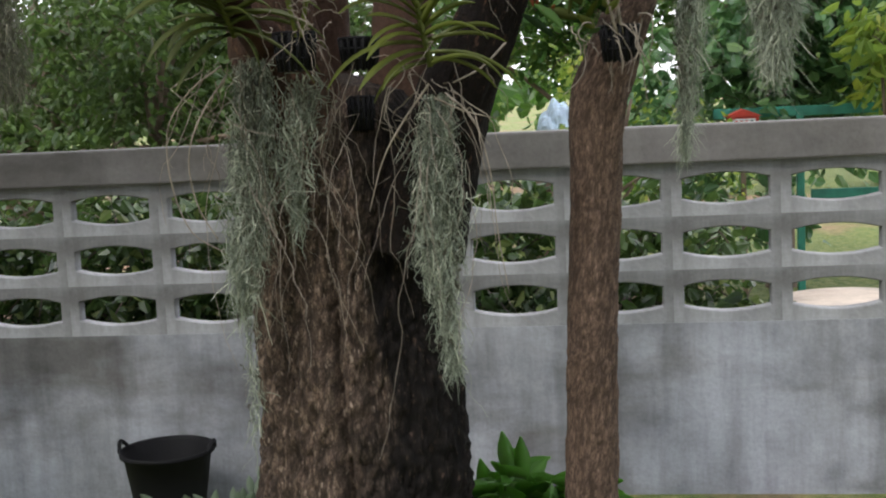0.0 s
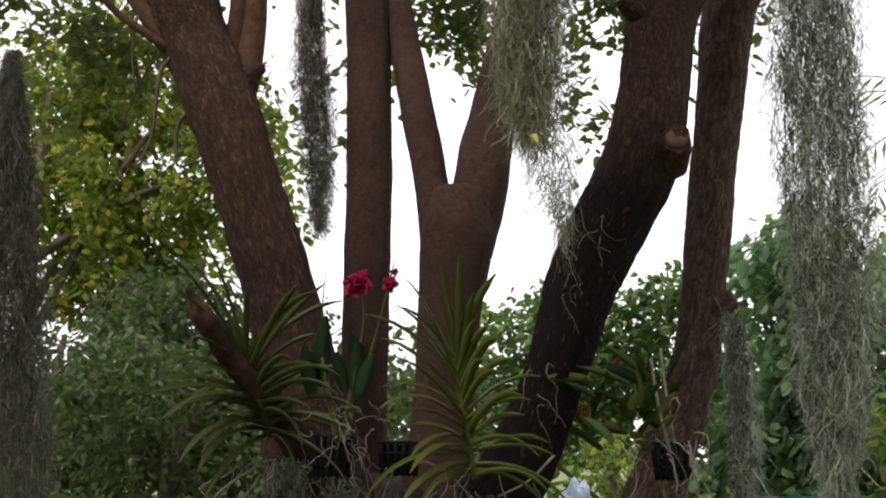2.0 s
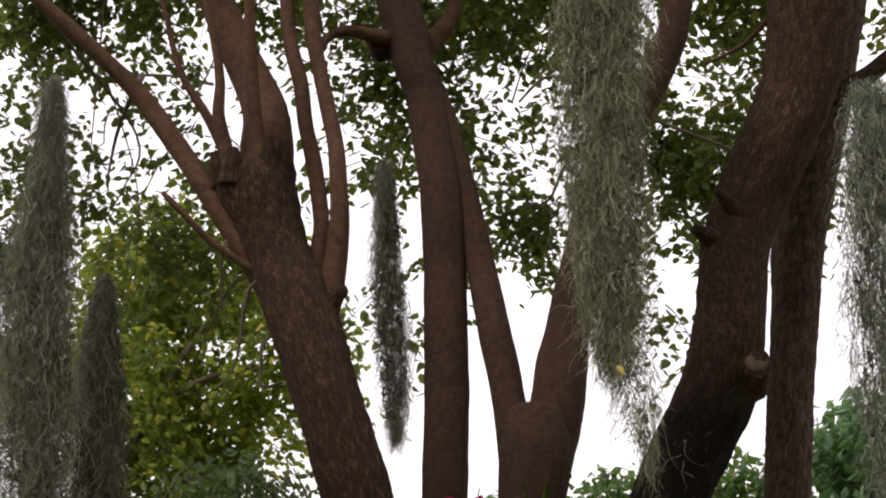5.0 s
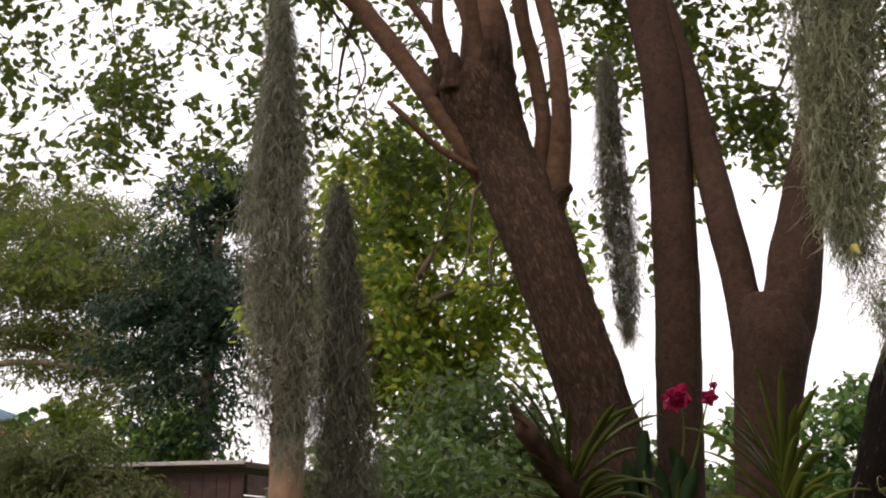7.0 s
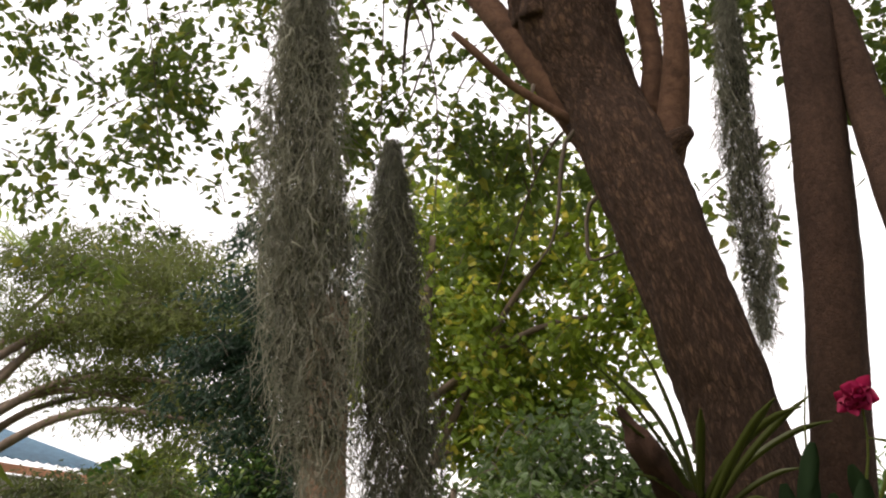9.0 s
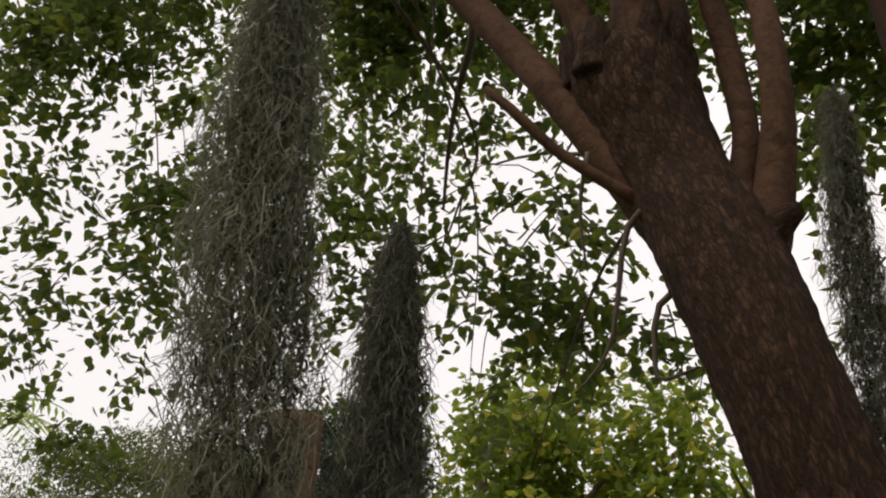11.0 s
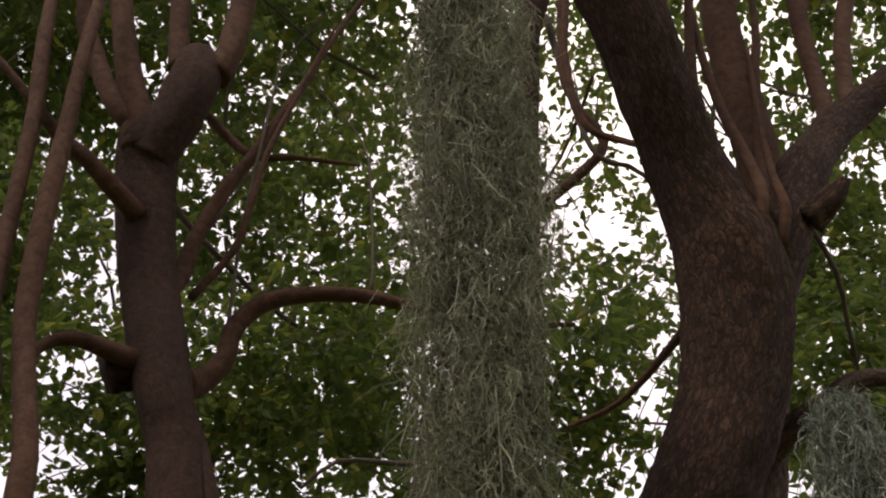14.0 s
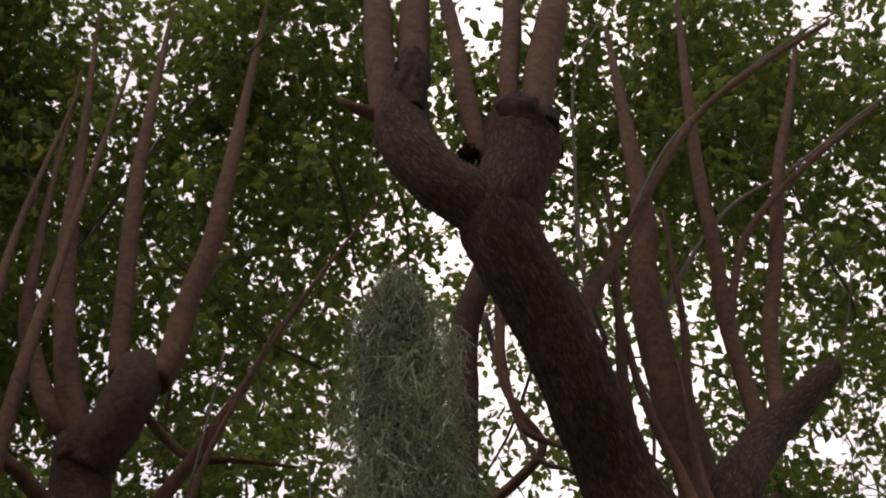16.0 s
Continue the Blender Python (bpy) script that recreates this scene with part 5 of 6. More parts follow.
flower = thing("orchid", (0.03, 0.88, 1.62), "orchid with dark oblong leaves and two crimson blooms", "orchid", "orchids on the tree")
for k, (b, d, L, w) in enumerate((((0.0, 0.88, 1.74), (0.02, 0.0, 1), 0.15, 0.05), ((-0.02, 0.88, 1.72), (-0.1, -0.1, 1), 0.13, 0.045), ((0.07, 0.87, 1.73), (0.1, -0.1, 1), 0.12, 0.05), ((0.08, 0.87, 1.72), (0.3, -0.1, 0.9), 0.11, 0.045),
                                  ((0.05, 0.87, 1.73), (-0.15, -0.2, 1), 0.10, 0.04), ((0.0, 0.87, 1.81), (0.15, -0.1, 1), 0.09, 0.04), ((0.085, 0.87, 1.78), (-0.2, -0.2, 0.8), 0.09, 0.04))):
    v, f = oblong_leaf(b, d, L * 0.82, w * 0.72, 60 + k)
    part("leaf", mesh_from("leaf", v, f, LEAF_ORCHID), None, flower)
for k, pts in enumerate((((0.03, 0.89, 1.63, 0.005), (0.015, 0.88, 1.72, 0.006), (0.0, 0.88, 1.8, 0.004)), ((0.04, 0.89, 1.63, 0.005), (0.065, 0.87, 1.74, 0.005), (0.088, 0.86, 1.86, 0.002), (0.086, 0.85, 1.94, 0.0015)),
                         ((0.05, 0.88, 1.68, 0.004), (0.10, 0.87, 1.80, 0.003), (0.137, 0.86, 1.93, 0.0018), (0.154, 0.85, 1.99, 0.0012)), ((0.0, 0.88, 1.85, 0.002), (0.0, 0.88, 1.92, 0.0015), (0.005, 0.88, 1.97, 0.001)))):
    part("stem", tube("stem", list(pts), LEAF_STRAP, 8, 0.02, 0, 0, k), None, flower)


def bloom(c, r, seed):
    g = random.Random(seed)
    x, y, z = c
    ob = part("bloom", tube("bloom", [(x, y + 0.012, z - 0.006, 0.002), (x, y, z, r * 0.16), (x, y - 0.012, z + 0.002, r * 0.1)], PETAL, 10, 0.004, 0, 0), None, flower)
    for k in range(11):
        a = 2 * math.pi * k / 5 + g.uniform(-0.3, 0.3)
        d = Vector((math.cos(a), -0.25 if k < 5 else g.uniform(-1.6, -0.7), math.sin(a)))
        v, f = oblong_leaf(c, d, r * (1 if k < 5 else 0.6), r * 0.85, seed + k, 0.25, 0.8)
        part("petal", mesh_from("petal", v, f, PETAL), None, ob, "crimson petal")


bloom((0.086, 0.845, 1.947), 0.030, 200)
bloom((0.072, 0.845, 1.937), 0.026, 260)
bloom((0.146, 0.85, 1.942), 0.020, 220)
bloom((0.154, 0.85, 1.967), 0.010, 240)
add_roots(flower, (0.03, 0.86, 1.66), 20, 0.12, 33, 0.0014, 1.0, 0.35)
# epiphyte on the slim tree
epi = thing("epiphyte", (0.69, 1.06, 1.6), "tangled epiphyte with small oblong leaves and orange bracts", "plant")
g0 = random.Random(9)
for k in range(34):
    b = (0.53 + 0.17 * g0.random() ** 0.7, 1.05 + g0.uniform(-0.05, 0.05), 1.64 + g0.uniform(-0.03, 0.13))
    v, f = oblong_leaf(b, (g0.uniform(-1.1, 0.5), g0.uniform(-0.9, 0.3), g0.uniform(0.1, 1)), g0.uniform(0.05, 0.13), g0.uniform(0.012, 0.024), 300 + k, g0.uniform(0.1, 0.4), g0.uniform(0.5, 0.9))
    part("leaf", mesh_from("leaf", v, f, (LEAF_STRAP, LEAF_ORCHID, LEAF_HEDGE, LEAF_VANDA)[k % 4]), None, epi)
for k in range(6):
    b = (0.54 + g0.uniform(-0.03, 0.05), 1.05, 1.68 + g0.uniform(-0.03, 0.1))
    v, f = oblong_leaf(b, (g0.uniform(-1, 0.6), -0.3, g0.uniform(0.1, 0.8)), 0.034, 0.009, 340 + k)
    part("bract", mesh_from("bract", v, f, BRACT), None, epi, "orange bract")
for pts in (((0.70, 1.03, 1.60, 0.004), (0.685, 1.0, 1.66, 0.0035), (0.672, 1.0, 1.73, 0.003), (0.665, 1.02, 1.8, 0.003)), ((0.71, 1.03, 1.6, 0.004), (0.70, 1.0, 1.67, 0.0035), (0.69, 1.0, 1.75, 0.003), (0.685, 1.02, 1.82, 0.003))):
    part("stem", tube("stem", list(pts), ROOT, 8, 0.02, 0, 0), None, epi, "pale swollen stem")
add_roots(epi, (0.70, 1.01, 1.62), 16, 0.16, 34, 0.0022, 0.8, 0.6)
# roots and vines hanging on the limbs
for k, (x, y, z) in enumerate(((0.50, 0.975, 1.95), (0.56, 0.965, 2.05), (0.44, 1.02, 1.75), (0.66, 1.10, 1.62), (0.835, 1.225, 2.2), (0.80, 1.235, 1.98))):
    rt = thing("aerial_roots", (x, y, z), "small tangle of pale aerial roots on the bark", "roots")
    add_roots(rt, (x, y, z), 5, 0.11, 80 + k, 0.0011, 0.6, 0.8, (0.012, 0.004, 0.03))
# roots and vines hanging on the trunk
vines = thing("aerial_roots", (0.05, 1.0, 1.5), "thin grey-brown aerial roots trailing down the trunk", "roots")
g1 = np.random.default_rng(5)
st = np.stack([g1.uniform(-0.16, 0.36, 44), g1.uniform(0.99, 1.04, 44), g1.uniform(1.3, 1.62, 44)], 1)
part("root_tangle", ribbons("root_tangle", root_lines(st, 6, 0.55, 18, 0.35, 0.9), 0.0013, ROOT, 7), None, vines, kind="stuff")

def root(seed, *pts):
    part("root", tube("root", [(x, y, z, r * 0.6) for x, y, z, r in pts], ROOT, 7, 0.02, 0.1, 0.1, seed), None, vines)


root(0, (-0.15, 0.93, 1.58, 0.004), (-0.22, 0.92, 1.53, 0.0035), (-0.28, 0.93, 1.45, 0.003), (-0.285, 0.94, 1.33, 0.003), (-0.25, 0.95, 1.22, 0.0025), (-0.18, 0.96, 1.17, 0.002))
root(1, (-0.14, 0.93, 1.56, 0.004), (-0.2, 0.91, 1.47, 0.0035), (-0.235, 0.92, 1.38, 0.003), (-0.225, 0.93, 1.28, 0.003), (-0.19, 0.95, 1.2, 0.002))
root(2, (0.33, 0.95, 1.5, 0.004), (0.39, 0.94, 1.44, 0.003), (0.42, 0.95, 1.33, 0.0025), (0.43, 0.96, 1.2, 0.002), (0.45, 0.96, 1.06, 0.0015))
root(3, (0.3, 0.93, 1.52, 0.0045), (0.24, 0.92, 1.44, 0.004), (0.19, 0.94, 1.36, 0.003), (0.15, 0.97, 1.25, 0.002))
root(4, (0.31, 0.93, 1.49, 0.004), (0.37, 0.94, 1.46, 0.003), (0.44, 0.95, 1.44, 0.002))
root(5, (0.46, 1.0, 1.6, 0.004), (0.41, 0.97, 1.55, 0.004), (0.35, 0.94, 1.52, 0.003))

# ---- at the foot of the tree ----


def bucket(x, y, z, r0, r1, h):
    ob = thing("bucket", (x, y, z), "black plastic builder's bucket with loop handles by the wall", "bucket")
    bm = bmesh.new()
    prof = [(r0, 0), (r0 + (r1 - r0) * 0.5, h * 0.5), (r1, h), (r1 + 0.012, h + 0.002), (r1 + 0.012, h - 0.014), (r1 + 0.004, h - 0.016), (r1 - 0.006, h - 0.01), (r0 - 0.004, 0.01), (0.001, 0.01)]
    n = 40
    rings = [[bm.verts.new((x + r * math.cos(2 * math.pi * k / n), y + r * math.sin(2 * math.pi * k / n), z + zz)) for k in range(n)] for r, zz in prof]
    for a, b in zip(rings, rings[1:]):
        for k in range(n):
            f = bm.faces.new((a[k], a[(k + 1) % n], b[(k + 1) % n], b[k]))
            f.smooth = True
    part("body", bm, BLACK_PLASTIC, ob)
    for s in (-1, 1):
        pts = [(x + s * (r1 + 0.004 + 0.012 * math.sin(math.pi * k / 8)), y - 0.045 + 0.09 * k / 8, z + h - 0.005 + 0.035 * math.sin(math.pi * k / 8), 0.008) for k in range(9)]
        part("handle", tube("handle", pts, BLACK_PLASTIC, 10, 0.02, 0, 0), None, ob)


bucket(-1.02, 2.72, GROUND, 0.122, 0.168, 0.288)


def leafy_plant(name, x, y, n, length, width, mat, seed, label, spread=0.16, lean=0.55, tilt=0.5):
    g = random.Random(seed)
    ob = thing(name, (x, y, GROUND), label, "plant")
    for k in range(n):
        a = g.uniform(0, 6.28)
        r = g.uniform(0.02, spread)
        foot = Vector((x + r * math.cos(a), y + r * math.sin(a), GROUND - 0.01))
        hgt = length * g.uniform(0.72, 1.0)
        d = Vector((math.cos(a) * lean * g.uniform(0.1, 1), math.sin(a) * lean * g.uniform(0.1, 1), 1)).normalized()
        tip = foot + d * hgt
        stalk = part("stalk", tube("stalk", [(*foot, 0.005), (*foot.lerp(tip, 0.6), 0.004), (*tip, 0.003)], mat, 6, 0.1, 0, 0), None, ob)
        v, f = oblong_leaf(tip, (d.x * 2 + g.uniform(-0.5, 0.5), d.y * 2 - 0.4, tilt), width * g.uniform(1.7, 2.6), width * g.uniform(0.7, 1.1), seed * 90 + k, 0.22, 0.9)
        part("leaf", mesh_from("leaf", v, f, mat), None, ob)
    return ob


leafy_plant("lily", 0.40, 1.52, 250, 0.515, 0.056, LEAF_BROAD, 41, "clump of broad glossy green leaves at the foot of the trees", 0.16, 0.26, 0.15)
leafy_plant("lily", 0.72, 1.47, 6, 0.47, 0.018, LEAF_BRIGHT, 42, "few narrow yellow-green leaves beside the slim tree", 0.04, 0.1, 1.6)
leafy_plant("silver_plant", -0.45, 1.8, 26, 0.45, 0.034, LEAF_SILVER, 43, "small plant with narrow silvery leaves", 0.08, 0.5, 1.4)
bm = bmesh.new()
n = 72
prof = [(0.98, GROUND - 0.05), (0.98, GROUND + 0.075), (1.0, GROUND + 0.09), (1.06, GROUND + 0.09), (1.08, GROUND + 0.075), (1.08, GROUND - 0.05)]
rings = [[bm.verts.new((0.35 + r * 1.15 * math.cos(2 * math.pi * k / n), 1.62 + r * math.sin(2 * math.pi * k / n), z)) for k in range(n)] for r, z in prof]
for a, b in zip(rings, rings[1:]):
    for k in range(n):
        bm.faces.new((a[k], a[(k + 1) % n], b[(k + 1) % n], b[k]))
me = bpy.data.meshes.new("kerb")
bm.to_mesh(me)
bm.free()
me.materials.append(CONCRETE_BLOCK)
tagged(new("kerb", me), "round cement kerb about the trees", "kerb", kind="structure")

# ---- beyond the wall ----


def far_tree(name, x, y, trunk_r, height, regions, leaf, mat, seed, label, per=26, length=0.5, lance="oval", aspect=0.7, lean=0.0, droop=(0.1, 1.2), hang=0.6, scatter=0.06, category="tree", limbs=5, bark=BARK_FAR):
    """A tree: tapered trunk, limbs into the crown, drooping leafy twigs in uneven masses."""
    g = random.Random(seed)
    ob = thing(name, (x, y, GROUND), label, category)
    top = Vector((x + lean, y, height * 0.55))
    if trunk_r:
        part("trunk", tube("trunk", [(x, y, GROUND - 0.2, trunk_r * 1.25), (x + lean * 0.3, y, height * 0.2, trunk_r), (top.x, top.y, top.z, trunk_r * 0.7), (top.x + 0.1, top.y, height * 0.8, trunk_r * 0.3)], bark, 16, 0.12, 0.08, 0.1, seed), None, ob)
        for k in range(limbs):
            cx, cy, cz, rx, ry, rz, _ = regions[k % len(regions)]
            e = Vector((cx + g.uniform(-0.6, 0.6) * rx, cy + g.uniform(-0.6, 0.6) * ry, cz + g.uniform(-0.3, 0.6) * rz))
            s = Vector((x + lean * 0.8, y, height * g.uniform(0.35, 0.6)))
            m = s.lerp(e, 0.5) + Vector((0, 0, 0.12 * (e - s).length))
            part("limb", tube("limb", [(*s, trunk_r * 0.45), (*m, trunk_r * 0.3), (*e, trunk_r * 0.1)], bark, 9, 0.15, 0.05, 0.1, seed + k), None, ob)
    P, H, lines = sprays(regions, seed, per, length, hang, scatter)
    part("crown", leaf_mesh("crown", P, leaf, mat, seed + 1, droop, aspect, lance, H), None, ob, "", "stuff")
    part("twig_mass", ribbons("twig_mass", lines, 0.005, TWIG, seed + 2, True, 2), None, ob, "", "stuff")
    return ob


far_tree("tree", -3.97, 7.4, 0.085, 5.6, ((-3.3, 8.0, 4.0, 1.0, 1.0, 1.15, 330), (-3.8, 8.2, 4.8, 0.8, 1.0, 0.8, 120), (-3.4, 8.0, 3.1, 0.45, 0.9, 0.8, 150), (-2.7, 8.0, 4.7, 0.55, 0.7, 0.6, 80), (-2.35, 8.0, 4.0, 0.35, 0.6, 0.5, 50), (-4.3, 7.8, 3.7, 0.4, 0.6, 0.5, 40)), 0.085, LEAF_LEFT, 301,
         "leafy tree with yellow-green drooping leaves", lean=0.1)
far_tree("tree", -7.6, 11.5, 0.10, 8.0, ((-7.5, 11.5, 6.2, 0.9, 0.7, 0.5, 230), (-8.2, 11.5, 5.45, 0.75, 0.6, 0.28, 170), (-7.4, 11.4, 5.0, 0.6, 0.6, 0.32, 170), (-8.6, 11.5, 4.75, 0.8, 0.5, 0.2, 150), (-7.6, 11.4, 4.35, 0.65, 0.5, 0.22, 140), (-8.7, 11.4, 4.15, 0.6, 0.5, 0.2, 100), (-8.1, 11.4, 3.7, 0.5, 0.5, 0.2, 70), (-7.2, 11.2, 3.7, 0.5, 0.5, 0.35, 140), (-7.7, 11.2, 3.2, 0.5, 0.5, 0.25, 70), (-6.6, 11.2, 4.9, 0.8, 0.8, 0.9, 260)), 0.13, LEAF_CEDAR, 303,
         "dark-leaved tree with tiers of heavy drooping foliage", per=20, lance=True, aspect=0.3, length=0.55, hang=0.5)
far_tree("feathery_tree", -15.8, 13.5, 0.2, 8.6, ((-11.0, 14, 6.5, 1.9, 1.6, 0.4, 380), (-13.5, 14.5, 7.2, 2.2, 1.8, 0.45, 360), (-10.7, 13.6, 5.65, 1.9, 1.3, 0.4, 340), (-13.0, 14, 6.0, 2.2, 1.6, 0.4, 380), (-12.2, 14, 5.0, 1.9, 1.4, 0.3, 300), (-9.9, 13.4, 4.5, 0.9, 0.9, 0.4, 95), (-11.2, 13.4, 4.35, 0.9, 0.8, 0.25, 80), (-9.3, 12.8, 3.85, 0.8, 0.6, 0.35, 85), (-16.5, 15, 6.5, 2.2, 2, 1.2, 160)), 0.103, LEAF_FINE, 305,
         "wide feathery tree with fine pale foliage", per=27, lance="oval", aspect=0.3, length=1.0, hang=0.2, scatter=0.09, limbs=9)
far_tree("shrub", -1.9, 5.2, 0.05, 2.4, ((-2.1, 5.2, 1.6, 1.2, 0.7, 0.85, 300), (-0.9, 5.2, 1.2, 0.9, 0.6, 0.75, 190), (-2.7, 5.2, 1.0, 0.8, 0.6, 0.7, 120)), 0.06, LEAF_DARK, 307, "dense dark green shrub behind the wall", per=26, length=0.35, category="shrub")
far_tree("shrub", -3.2, 6.4, 0.06, 3.0, ((-2.3, 6.4, 2.2, 0.7, 0.7, 0.75, 300), (-1.2, 6.6, 1.9, 1.0, 0.7, 0.75, 240), (-3.2, 6.6, 1.7, 0.8, 0.6, 0.8, 240)), 0.07, LEAF_DARK, 308, "dark green small-leaved shrub behind the wall", per=24, length=0.4, category="shrub")
far_tree("tree", 2.0, 8.0, 0.10, 3.6, ((2.05, 8.0, 2.6, 0.55, 0.6, 1.0, 240), (2.6, 8.2, 2.0, 0.8, 0.7, 1.2, 260), (1.5, 7.8, 1.3, 0.7, 0.6, 0.9, 170), (3.1, 8.4, 2.6, 0.6, 0.6, 0.8, 120)), 0.12, LEAF_CLIMBER, 309, "trunk smothered by a dark green climber", per=18, length=0.4)
far_tree("shrub", 2.5, 6.7, 0.03, 2.1, ((2.52, 6.7, 1.85, 0.26, 0.3, 0.18, 34), (2.75, 6.8, 1.6, 0.25, 0.3, 0.2, 26)), 0.13, LEAF_BRIGHT, 311, "shrub with bright yellow-green young leaves", per=12, lance="oval", aspect=0.5, length=0.3, category="shrub")
far_tree("tree", 4.6, 11, 0.12, 5.0, ((4.4, 11, 3.7, 1.2, 1.0, 1.1, 240), (5.6, 11.4, 3.0, 1.2, 1.0, 1.3, 200)), 0.11, LEAF_FINE, 313, "pale green tree beyond the garden", per=26, length=0.5)
far_tree("shrub", 0.6, 9.0, 0.05, 2.9, ((0.2, 9.0, 2.45, 0.8, 0.6, 0.75, 190), (1.1, 9.2, 2.6, 0.7, 0.6, 0.7, 170), (-1.0, 9.2, 2.3, 0.8, 0.6, 0.65, 210)), 0.09, LEAF_HEDGE, 315, "rounded shrub in the next garden", per=24, length=0.4, category="shrub")
far_tree("shrub", 0.75, 6.2, 0.03, 1.8, ((0.55, 6.2, 1.5, 0.22, 0.25, 0.35, 40), (1.1, 6.3, 1.1, 0.45, 0.3, 0.35, 60)), 0.05, LEAF_BRIGHT, 317, "small bright green shrub in the grass", per=22, length=0.22, category="shrub")
far_tree("shrub", -7.6, 8.4, 0.05, 2.9, ((-7.2, 8.35, 2.4, 0.8, 0.4, 0.55, 420), (-8.5, 8.5, 2.35, 0.9, 0.5, 0.6, 420), (-6.4, 8.3, 2.05, 0.45, 0.35, 0.4, 170)), 0.10, LEAF_OLIVE, 318, "dark olive feathery shrub before the shed", per=30, length=0.5, lance=True, aspect=0.24, hang=0.35, category="shrub")
far_tree("shrub", -9.4, 11.8, 0.05, 3.2, ((-8.6, 11.6, 2.5, 1.1, 0.7, 0.9, 200), (-10.6, 12.0, 2.2, 1.5, 0.8, 0.9, 240), (-7.6, 11.2, 3.1, 0.5, 0.5, 0.4, 70)), 0.08, LEAF_HEDGE, 338, "tall green hedge before the far house", per=24, length=0.4, category="shrub")
far_tree("shrub", -12.3, 15.2, 0.04, 4.0, ((-12.3, 15.2, 3.7, 0.9, 0.5, 0.55, 110), (-11.0, 15.4, 3.2, 0.9, 0.5, 0.6, 90)), 0.13, LEAF_BRIGHT, 337, "pale yellow-green shrub by the far house", per=20, length=0.35, category="shrub")
# hedge seen through the vent holes
far_tree("hedge", 0, 3.8, 0, 1.3, ((-1.6, 3.75, 0.75, 1.5, 0.35, 0.5, 330), (0.2, 3.75, 0.7, 1.2, 0.35, 0.5, 300), (1.12, 3.8, 0.65, 0.28, 0.3, 0.5, 100), (-3.8, 3.8, 0.7, 1.2, 0.35, 0.5, 180)), 0.075, LEAF_GLOSSY, 319, "leafy hedge behind the vent holes", per=20, length=0.28, category="hedge")
# stands out of view; its low dense crowns are added to shade the wall
far_tree("shading_mango_tree", -4.6, 1.2, 0.16, 5.5, ((-4.2, 1.0, 3.6, 1.0, 1.3, 1.5, 170), (-3.9, -0.8, 3.4, 0.9, 1.0, 1.3, 130), (-3.0, 1.1, 1.7, 0.5, 0.8, 1.3, 480), (-2.7, -0.2, 1.7, 0.5, 0.7, 1.3, 460)), 0.17, LEAF_STRAP, 321, "mango tree with long drooping leaves, out of view, added to shade the wall", per=14, lance=True, aspect=0.26, length=0.45)
# a belt of far woods round the garden; the unseen rear half cuts sky light
g2 = random.Random(77)
belt = []
for k in range(84):
    a = radians(-180 + 360 * k / 84 + g2.uniform(-2, 2))
    d = g2.uniform(17, 24)
    belt.append((math.sin(a) * d, math.cos(a) * d, g2.uniform(1.4, 2.6), 1.9, 1.6, g2.uniform(1.3, 2.1), 20))
P, H, lines = sprays(belt, 78, 22, 0.7, 0.5, 0.14)
tagged(new("far_woods", leaf_mesh("far_woods", P, 0.34, LEAF_HEDGE, 79, heading=H, lance="oval")), "belt of green trees far behind the garden", "trees", kind="stuff")
# unseen trees added behind the viewer's back to block sky light and close the garden
far_tree("tree", -2.5, -7.0, 0.2, 8.0, ((-2.5, -7, 5.0, 2.4, 1.6, 2.6, 420), (0.8, -7.6, 5.6, 2.2, 1.6, 2.4, 380)), 0.24, LEAF_DARK, 331, "unseen broad dark-leaved tree added to block sky light", per=11, lance="oval")
far_tree("tree", 4.6, -6.2, 0.2, 8.0, ((4.6, -6.2, 4.8, 2.4, 1.6, 2.6, 420), (6.2, -3.0, 4.6, 1.8, 2.0, 2.2, 360)), 0.24, LEAF_DARK, 333, "unseen broad dark-leaved tree added to block sky light", per=11, lance="oval")


def palm(x, y, z, seed, label, n=13, length=1.9, mat=LEAF_FINE):
    g = random.Random(seed)
    ob = thing("palm", (x, y, GROUND), label, "palm")
    part("trunk", tube("trunk", [(x, y, GROUND - 0.2, 0.16), (x + 0.1, y, z * 0.5, 0.12), (x, y, z, 0.10)], BARK_FAR, 14, 0.15, 0.05, 0.06, seed), None, ob)
    for k in range(n):
        a, rise = 2 * math.pi * k / n + g.uniform(-0.2, 0.2), g.uniform(0.1, 1.1)
        d = Vector((math.cos(a) * math.cos(rise), math.sin(a) * math.cos(rise), math.sin(rise)))
        p = Vector((x, y, z))
        spine, verts, faces = [], [], []
        for i in range(14):
            spine.append((*p, 0.016 * (1 - i / 15)))
            p = p + d * length / 13
            d = (d + Vector((0, 0, -0.13))).normalized()
        fr = part("frond", tube("frond", spine, mat, 6, 0.2, 0, 0), None, ob)
        for i in range(2, 14):
            q = Vector(spine[i][:3])
            t = (q - Vector(spine[i - 1][:3])).normalized()
            s = t.cross(Vector((0, 0, 1))).normalized()
            for sgn in (-1, 1):
                e = q + (s * sgn * 0.8 + t * 0.5 + Vector((0, 0, -0.35))) * 0.45 * math.sin(math.pi * i / 15)
                w = t * 0.03
                m = q.lerp(e, 0.4)
                c = len(verts)
                verts += [q, m + w, e, m - w, m + Vector((0, 0, 0.008))]
                faces += [(c, c + 1, c + 4), (c + 1, c + 2, c + 4), (c + 2, c + 3, c + 4), (c + 3, c, c + 4)]
        part("frond_blade", mesh_from("frond_blade", verts, faces, mat, False), None, fr, "", "stuff")
    return ob


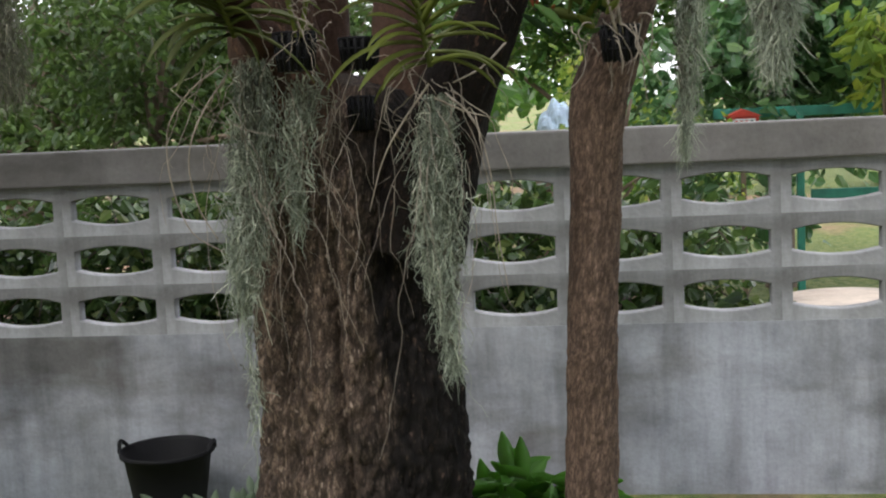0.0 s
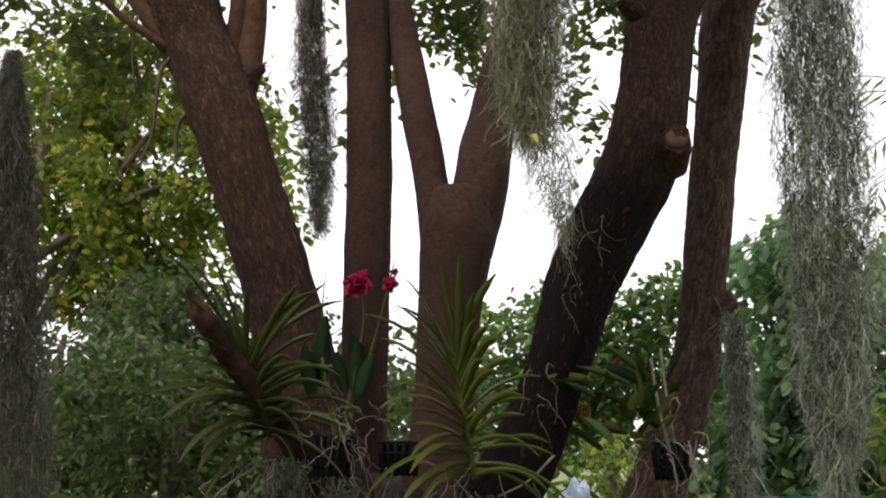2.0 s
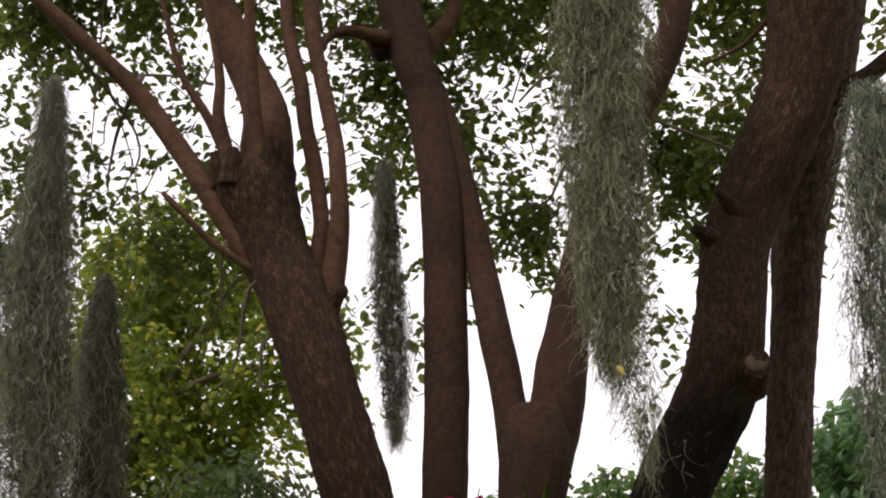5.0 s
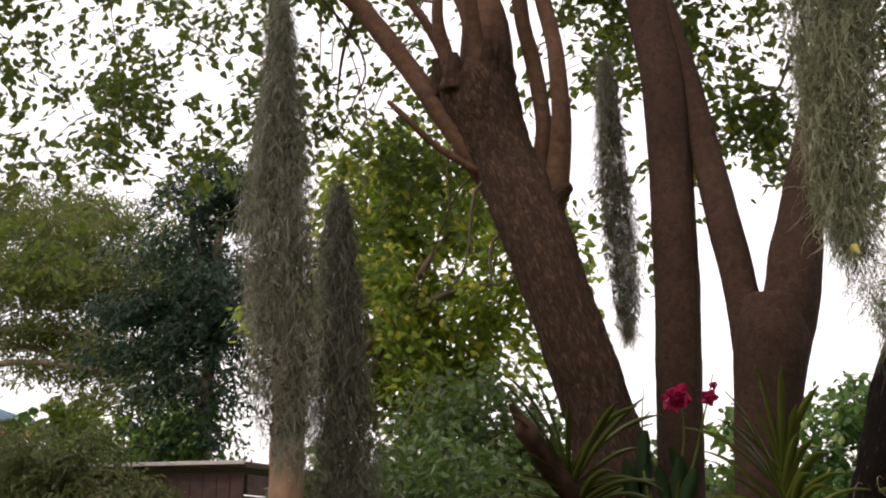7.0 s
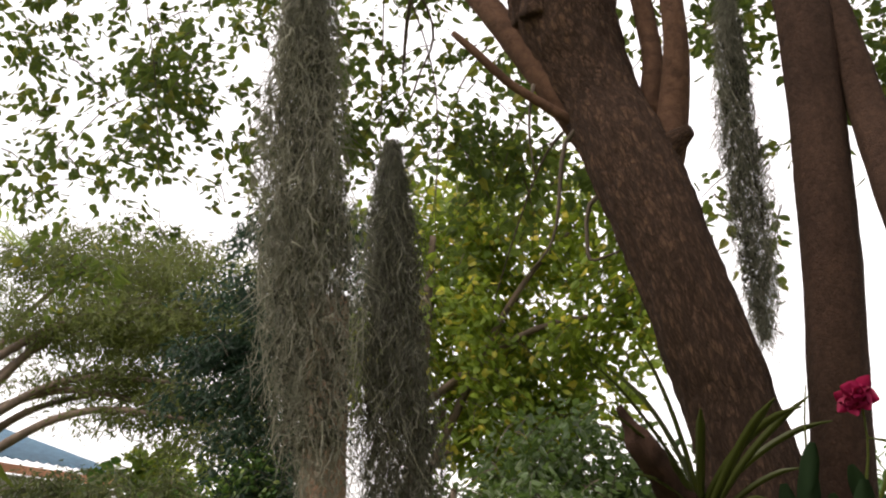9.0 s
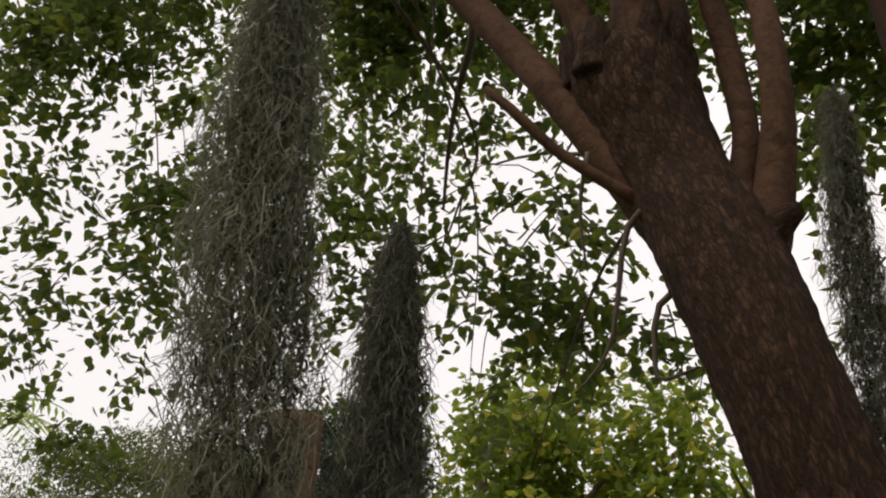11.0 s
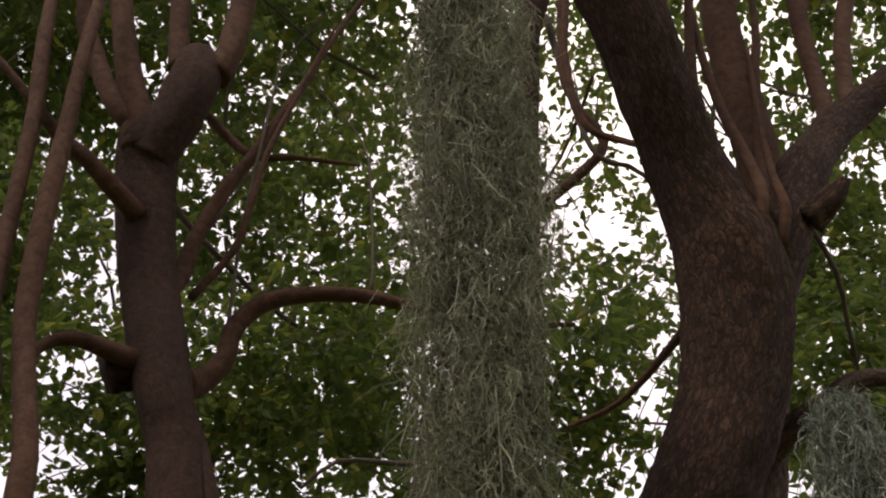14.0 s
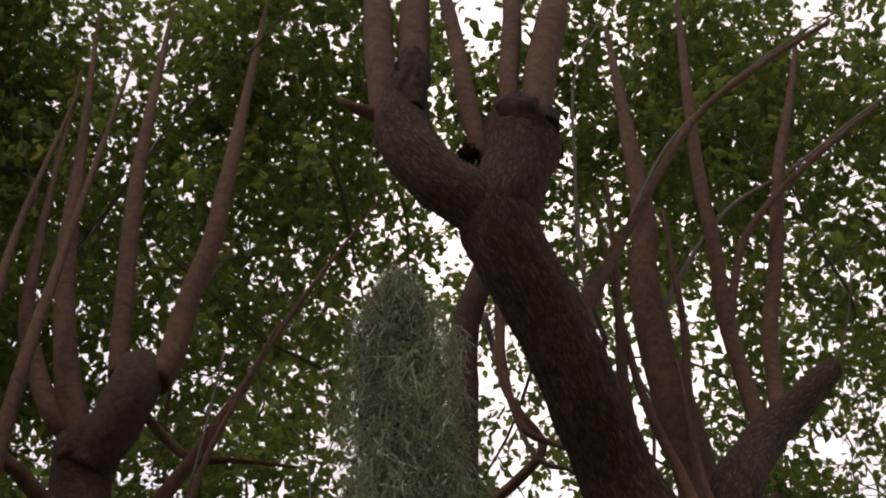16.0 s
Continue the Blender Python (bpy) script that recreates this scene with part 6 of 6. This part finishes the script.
palm(5.0, 14, 5.6, 91, "tall palm with grey-green fronds")
palm(-12.4, 10.0, 6.2, 92, "young palm with bright fronds", 11, 1.5, LEAF_BRIGHT)

# red letter box on a post, and the green rail
lb = thing("letter_box", (1.615, 7.0, GROUND), "small red house-shaped letter box on a post", "letter box")
part("body", box(1.515, 1.72, 6.92, 7.07, 1.15, 1.292, 0.006), RED_PAINT, lb)
bm = bmesh.new()
ro = [bm.verts.new(v) for v in ((1.495, 6.90, 1.284), (1.74, 6.90, 1.284), (1.6175, 6.90, 1.334), (1.495, 7.09, 1.284), (1.74, 7.09, 1.284), (1.6175, 7.09, 1.334))]
for q in ((0, 1, 2), (5, 4, 3), (0, 2, 5, 3), (1, 4, 5, 2), (0, 3, 4, 1)):
    bm.faces.new([ro[i] for i in q])
bmesh.ops.recalc_face_normals(bm, faces=bm.faces[:])
part("roof", bm, RED_PAINT, lb)
plate = part("plate", box(1.545, 1.695, 6.912, 6.92, 1.21, 1.268, 0.002), WHITE_PAINT, lb, "white plate")
for k in range(4):
    part("mark", box(1.56 + k * 0.034, 1.577 + k * 0.034, 6.907, 6.912, 1.22, 1.258, 0.001), BLACK_PLASTIC if k == 3 else RED_PAINT, plate)
part("post", box(1.60, 1.635, 6.98, 7.01, GROUND - 0.1, 1.15, 0.003), BARK_FAR, lb, "weathered wooden post")
rail = thing("green_rail", (2.6, 7.2, GROUND), "green-painted steel rail fence", "fence")
for z in (1.305, 0.72):
    part("rail", box(1.44 if z > 1 else 2.1, 6.5, 7.18, 7.22, z - 0.04, z + 0.03, 0.006), GREEN_PAINT, rail)
for x in (2.03, 2.66, 3.3, 3.95, 4.6, 5.25, 5.9):
    part("post", box(x - 0.025, x + 0.025, 7.175, 7.225, GROUND - 0.1, 1.305, 0.005), GREEN_PAINT, rail)
bm = bmesh.new()
bmesh.ops.create_cone(bm, cap_ends=True, segments=56, radius1=0.42, radius2=0.40, depth=0.42, matrix=Matrix.Translation((1.95, 4.95, GROUND + 0.21)))
bmesh.ops.bevel(bm, geom=[e for e in bm.edges if e.calc_face_angle(0) > 0.8], offset=0.02, segments=2, affect="EDGES")
me = bpy.data.meshes.new("stone_drum")
bm.to_mesh(me)
bm.free()
me.materials.append(STONE_RING)
tagged(new("stone_drum", me), "low pale cement drum on the grass behind the wall", "stone seat")
bag_m = plain_material("blue_white_sack", (0.5, 0.62, 0.78), 0.6, vary=0.3, scale=14)
bm = bmesh.new()
bmesh.ops.create_icosphere(bm, subdivisions=4, radius=1)
for v in bm.verts:
    d = v.co.copy()
    v.co = Vector((0.34, 7.2, 1.2)) + Vector((d.x * 0.13, d.y * 0.12, d.z * 0.24)) * (1 + 0.25 * noise.noise(d * 2) + 0.08 * noise.noise(d * 7))
    v.co.z = max(v.co.z, 0.95)
sack = thing("sack", (0.34, 7.2, GROUND), "blue and white sack on a low stand", "sack")
part("cloth", bm, bag_m, sack)
part("stand", box(0.16, 0.52, 7.05, 7.4, GROUND - 0.05, 0.96, 0.01), BARK_FAR, sack, "dark wooden stand")

# shed and house to the west
shed_wood = plain_material("dark_shed_boards", (0.05, 0.024, 0.019), 0.85, vary=0.5, scale=6, relief=0.5)
tile_blue = plain_material("blue_roof_sheet", (0.12, 0.25, 0.36), 0.5, vary=0.2)
plaster = plain_material("grey_plaster", (0.42, 0.40, 0.38), 0.9, vary=0.15, scale=2)
fascia_m = plain_material("orange_fascia", (0.45, 0.19, 0.10), 0.7, vary=0.2)
shed = thing("shed", (-6.6, 9.6, GROUND), "low dark board shed with a flat roof", "shed")
for k in range(17):
    part("board", box(-8.15 + k * 0.15, -8.005 + k * 0.15, 9.0, 9.03, GROUND, 2.40, 0.004), shed_wood, shed)
for k in range(12):
    part("side_board", box(-5.62, -5.58, 9.04, 11.2, GROUND + k * 0.205, GROUND + 0.195 + k * 0.205, 0.006), shed_wood, shed)
part("roof", box(-8.3, -5.55, 8.93, 11.3, 2.44, 2.50, 0.008), shed_wood, shed, "dark flat roof")
part("roof_trim", box(-8.3, -5.55, 8.90, 8.928, 2.47, 2.508, 0.004), plaster, shed, "pale roof edge")
house = thing("house", (-19.05, 14.4, GROUND), "plastered house with a blue sheet roof and orange fascia", "house")
part("wall", box(-22.65, -15.55, 8.8, 17.7, GROUND, 3.77, 0.01), plaster, house)


def slope(name, x0, z0, x1, z1, y0, y1, thick, mat, label, ribs):
    """One slope of the gable roof, ribbed down the slope."""
    bm = bmesh.new()
    rows = [[bm.verts.new((x, y0 + (y1 - y0) * k / ribs, z + (0.05 if k % 2 and ribs > 2 else 0))) for k in range(ribs + 1)] for x, z in ((x0, z0), (x1, z1))]
    for k in range(ribs):
        bm.faces.new((rows[0][k], rows[0][k + 1], rows[1][k + 1], rows[1][k]))
    bmesh.ops.solidify(bm, geom=bm.faces[:], thickness=thick)
    part(name, bm, mat, house, label)


slope("roof", -19.2, 5.22, -15.25, 3.98, 8.2, 18.2, 0.04, tile_blue, "ribbed blue roof", 80)
slope("roof", -19.2, 5.22, -23.15, 3.98, 8.2, 18.2, 0.04, tile_blue, "ribbed blue roof", 80)
for x in (-15.29, -23.11):
    part("fascia", box(x - 0.02, x + 0.02, 8.2, 18.2, 3.76, 3.91, 0.005), fascia_m, house, "orange fascia board")

# a yellow leaf caught in the thick beard of moss
v, f = oblong_leaf((0.447, 0.635, 2.185), (0.5, -0.2, -0.6), 0.024, 0.015, 400, 0.2, 0.8)
tagged(new("leaf", mesh_from("leaf", v, f, plain_material("yellow_leaf", (0.36, 0.31, 0.06), 0.6, vary=0.15, scale=60))), "small yellow leaf caught in hanging moss", "leaf")

# ---- the wall's vent blocks ----
block = vent_block()
for z in HOLE_Z:
    for c in COLS:
        ob = new("vent_block", block)
        ob.parent = wall
        ob.matrix_parent_inverse = Matrix.Translation(-Vector(wall.location))
        ob.location = (WX + 0.16 + PITCH * c, WY, z + 0.0375)
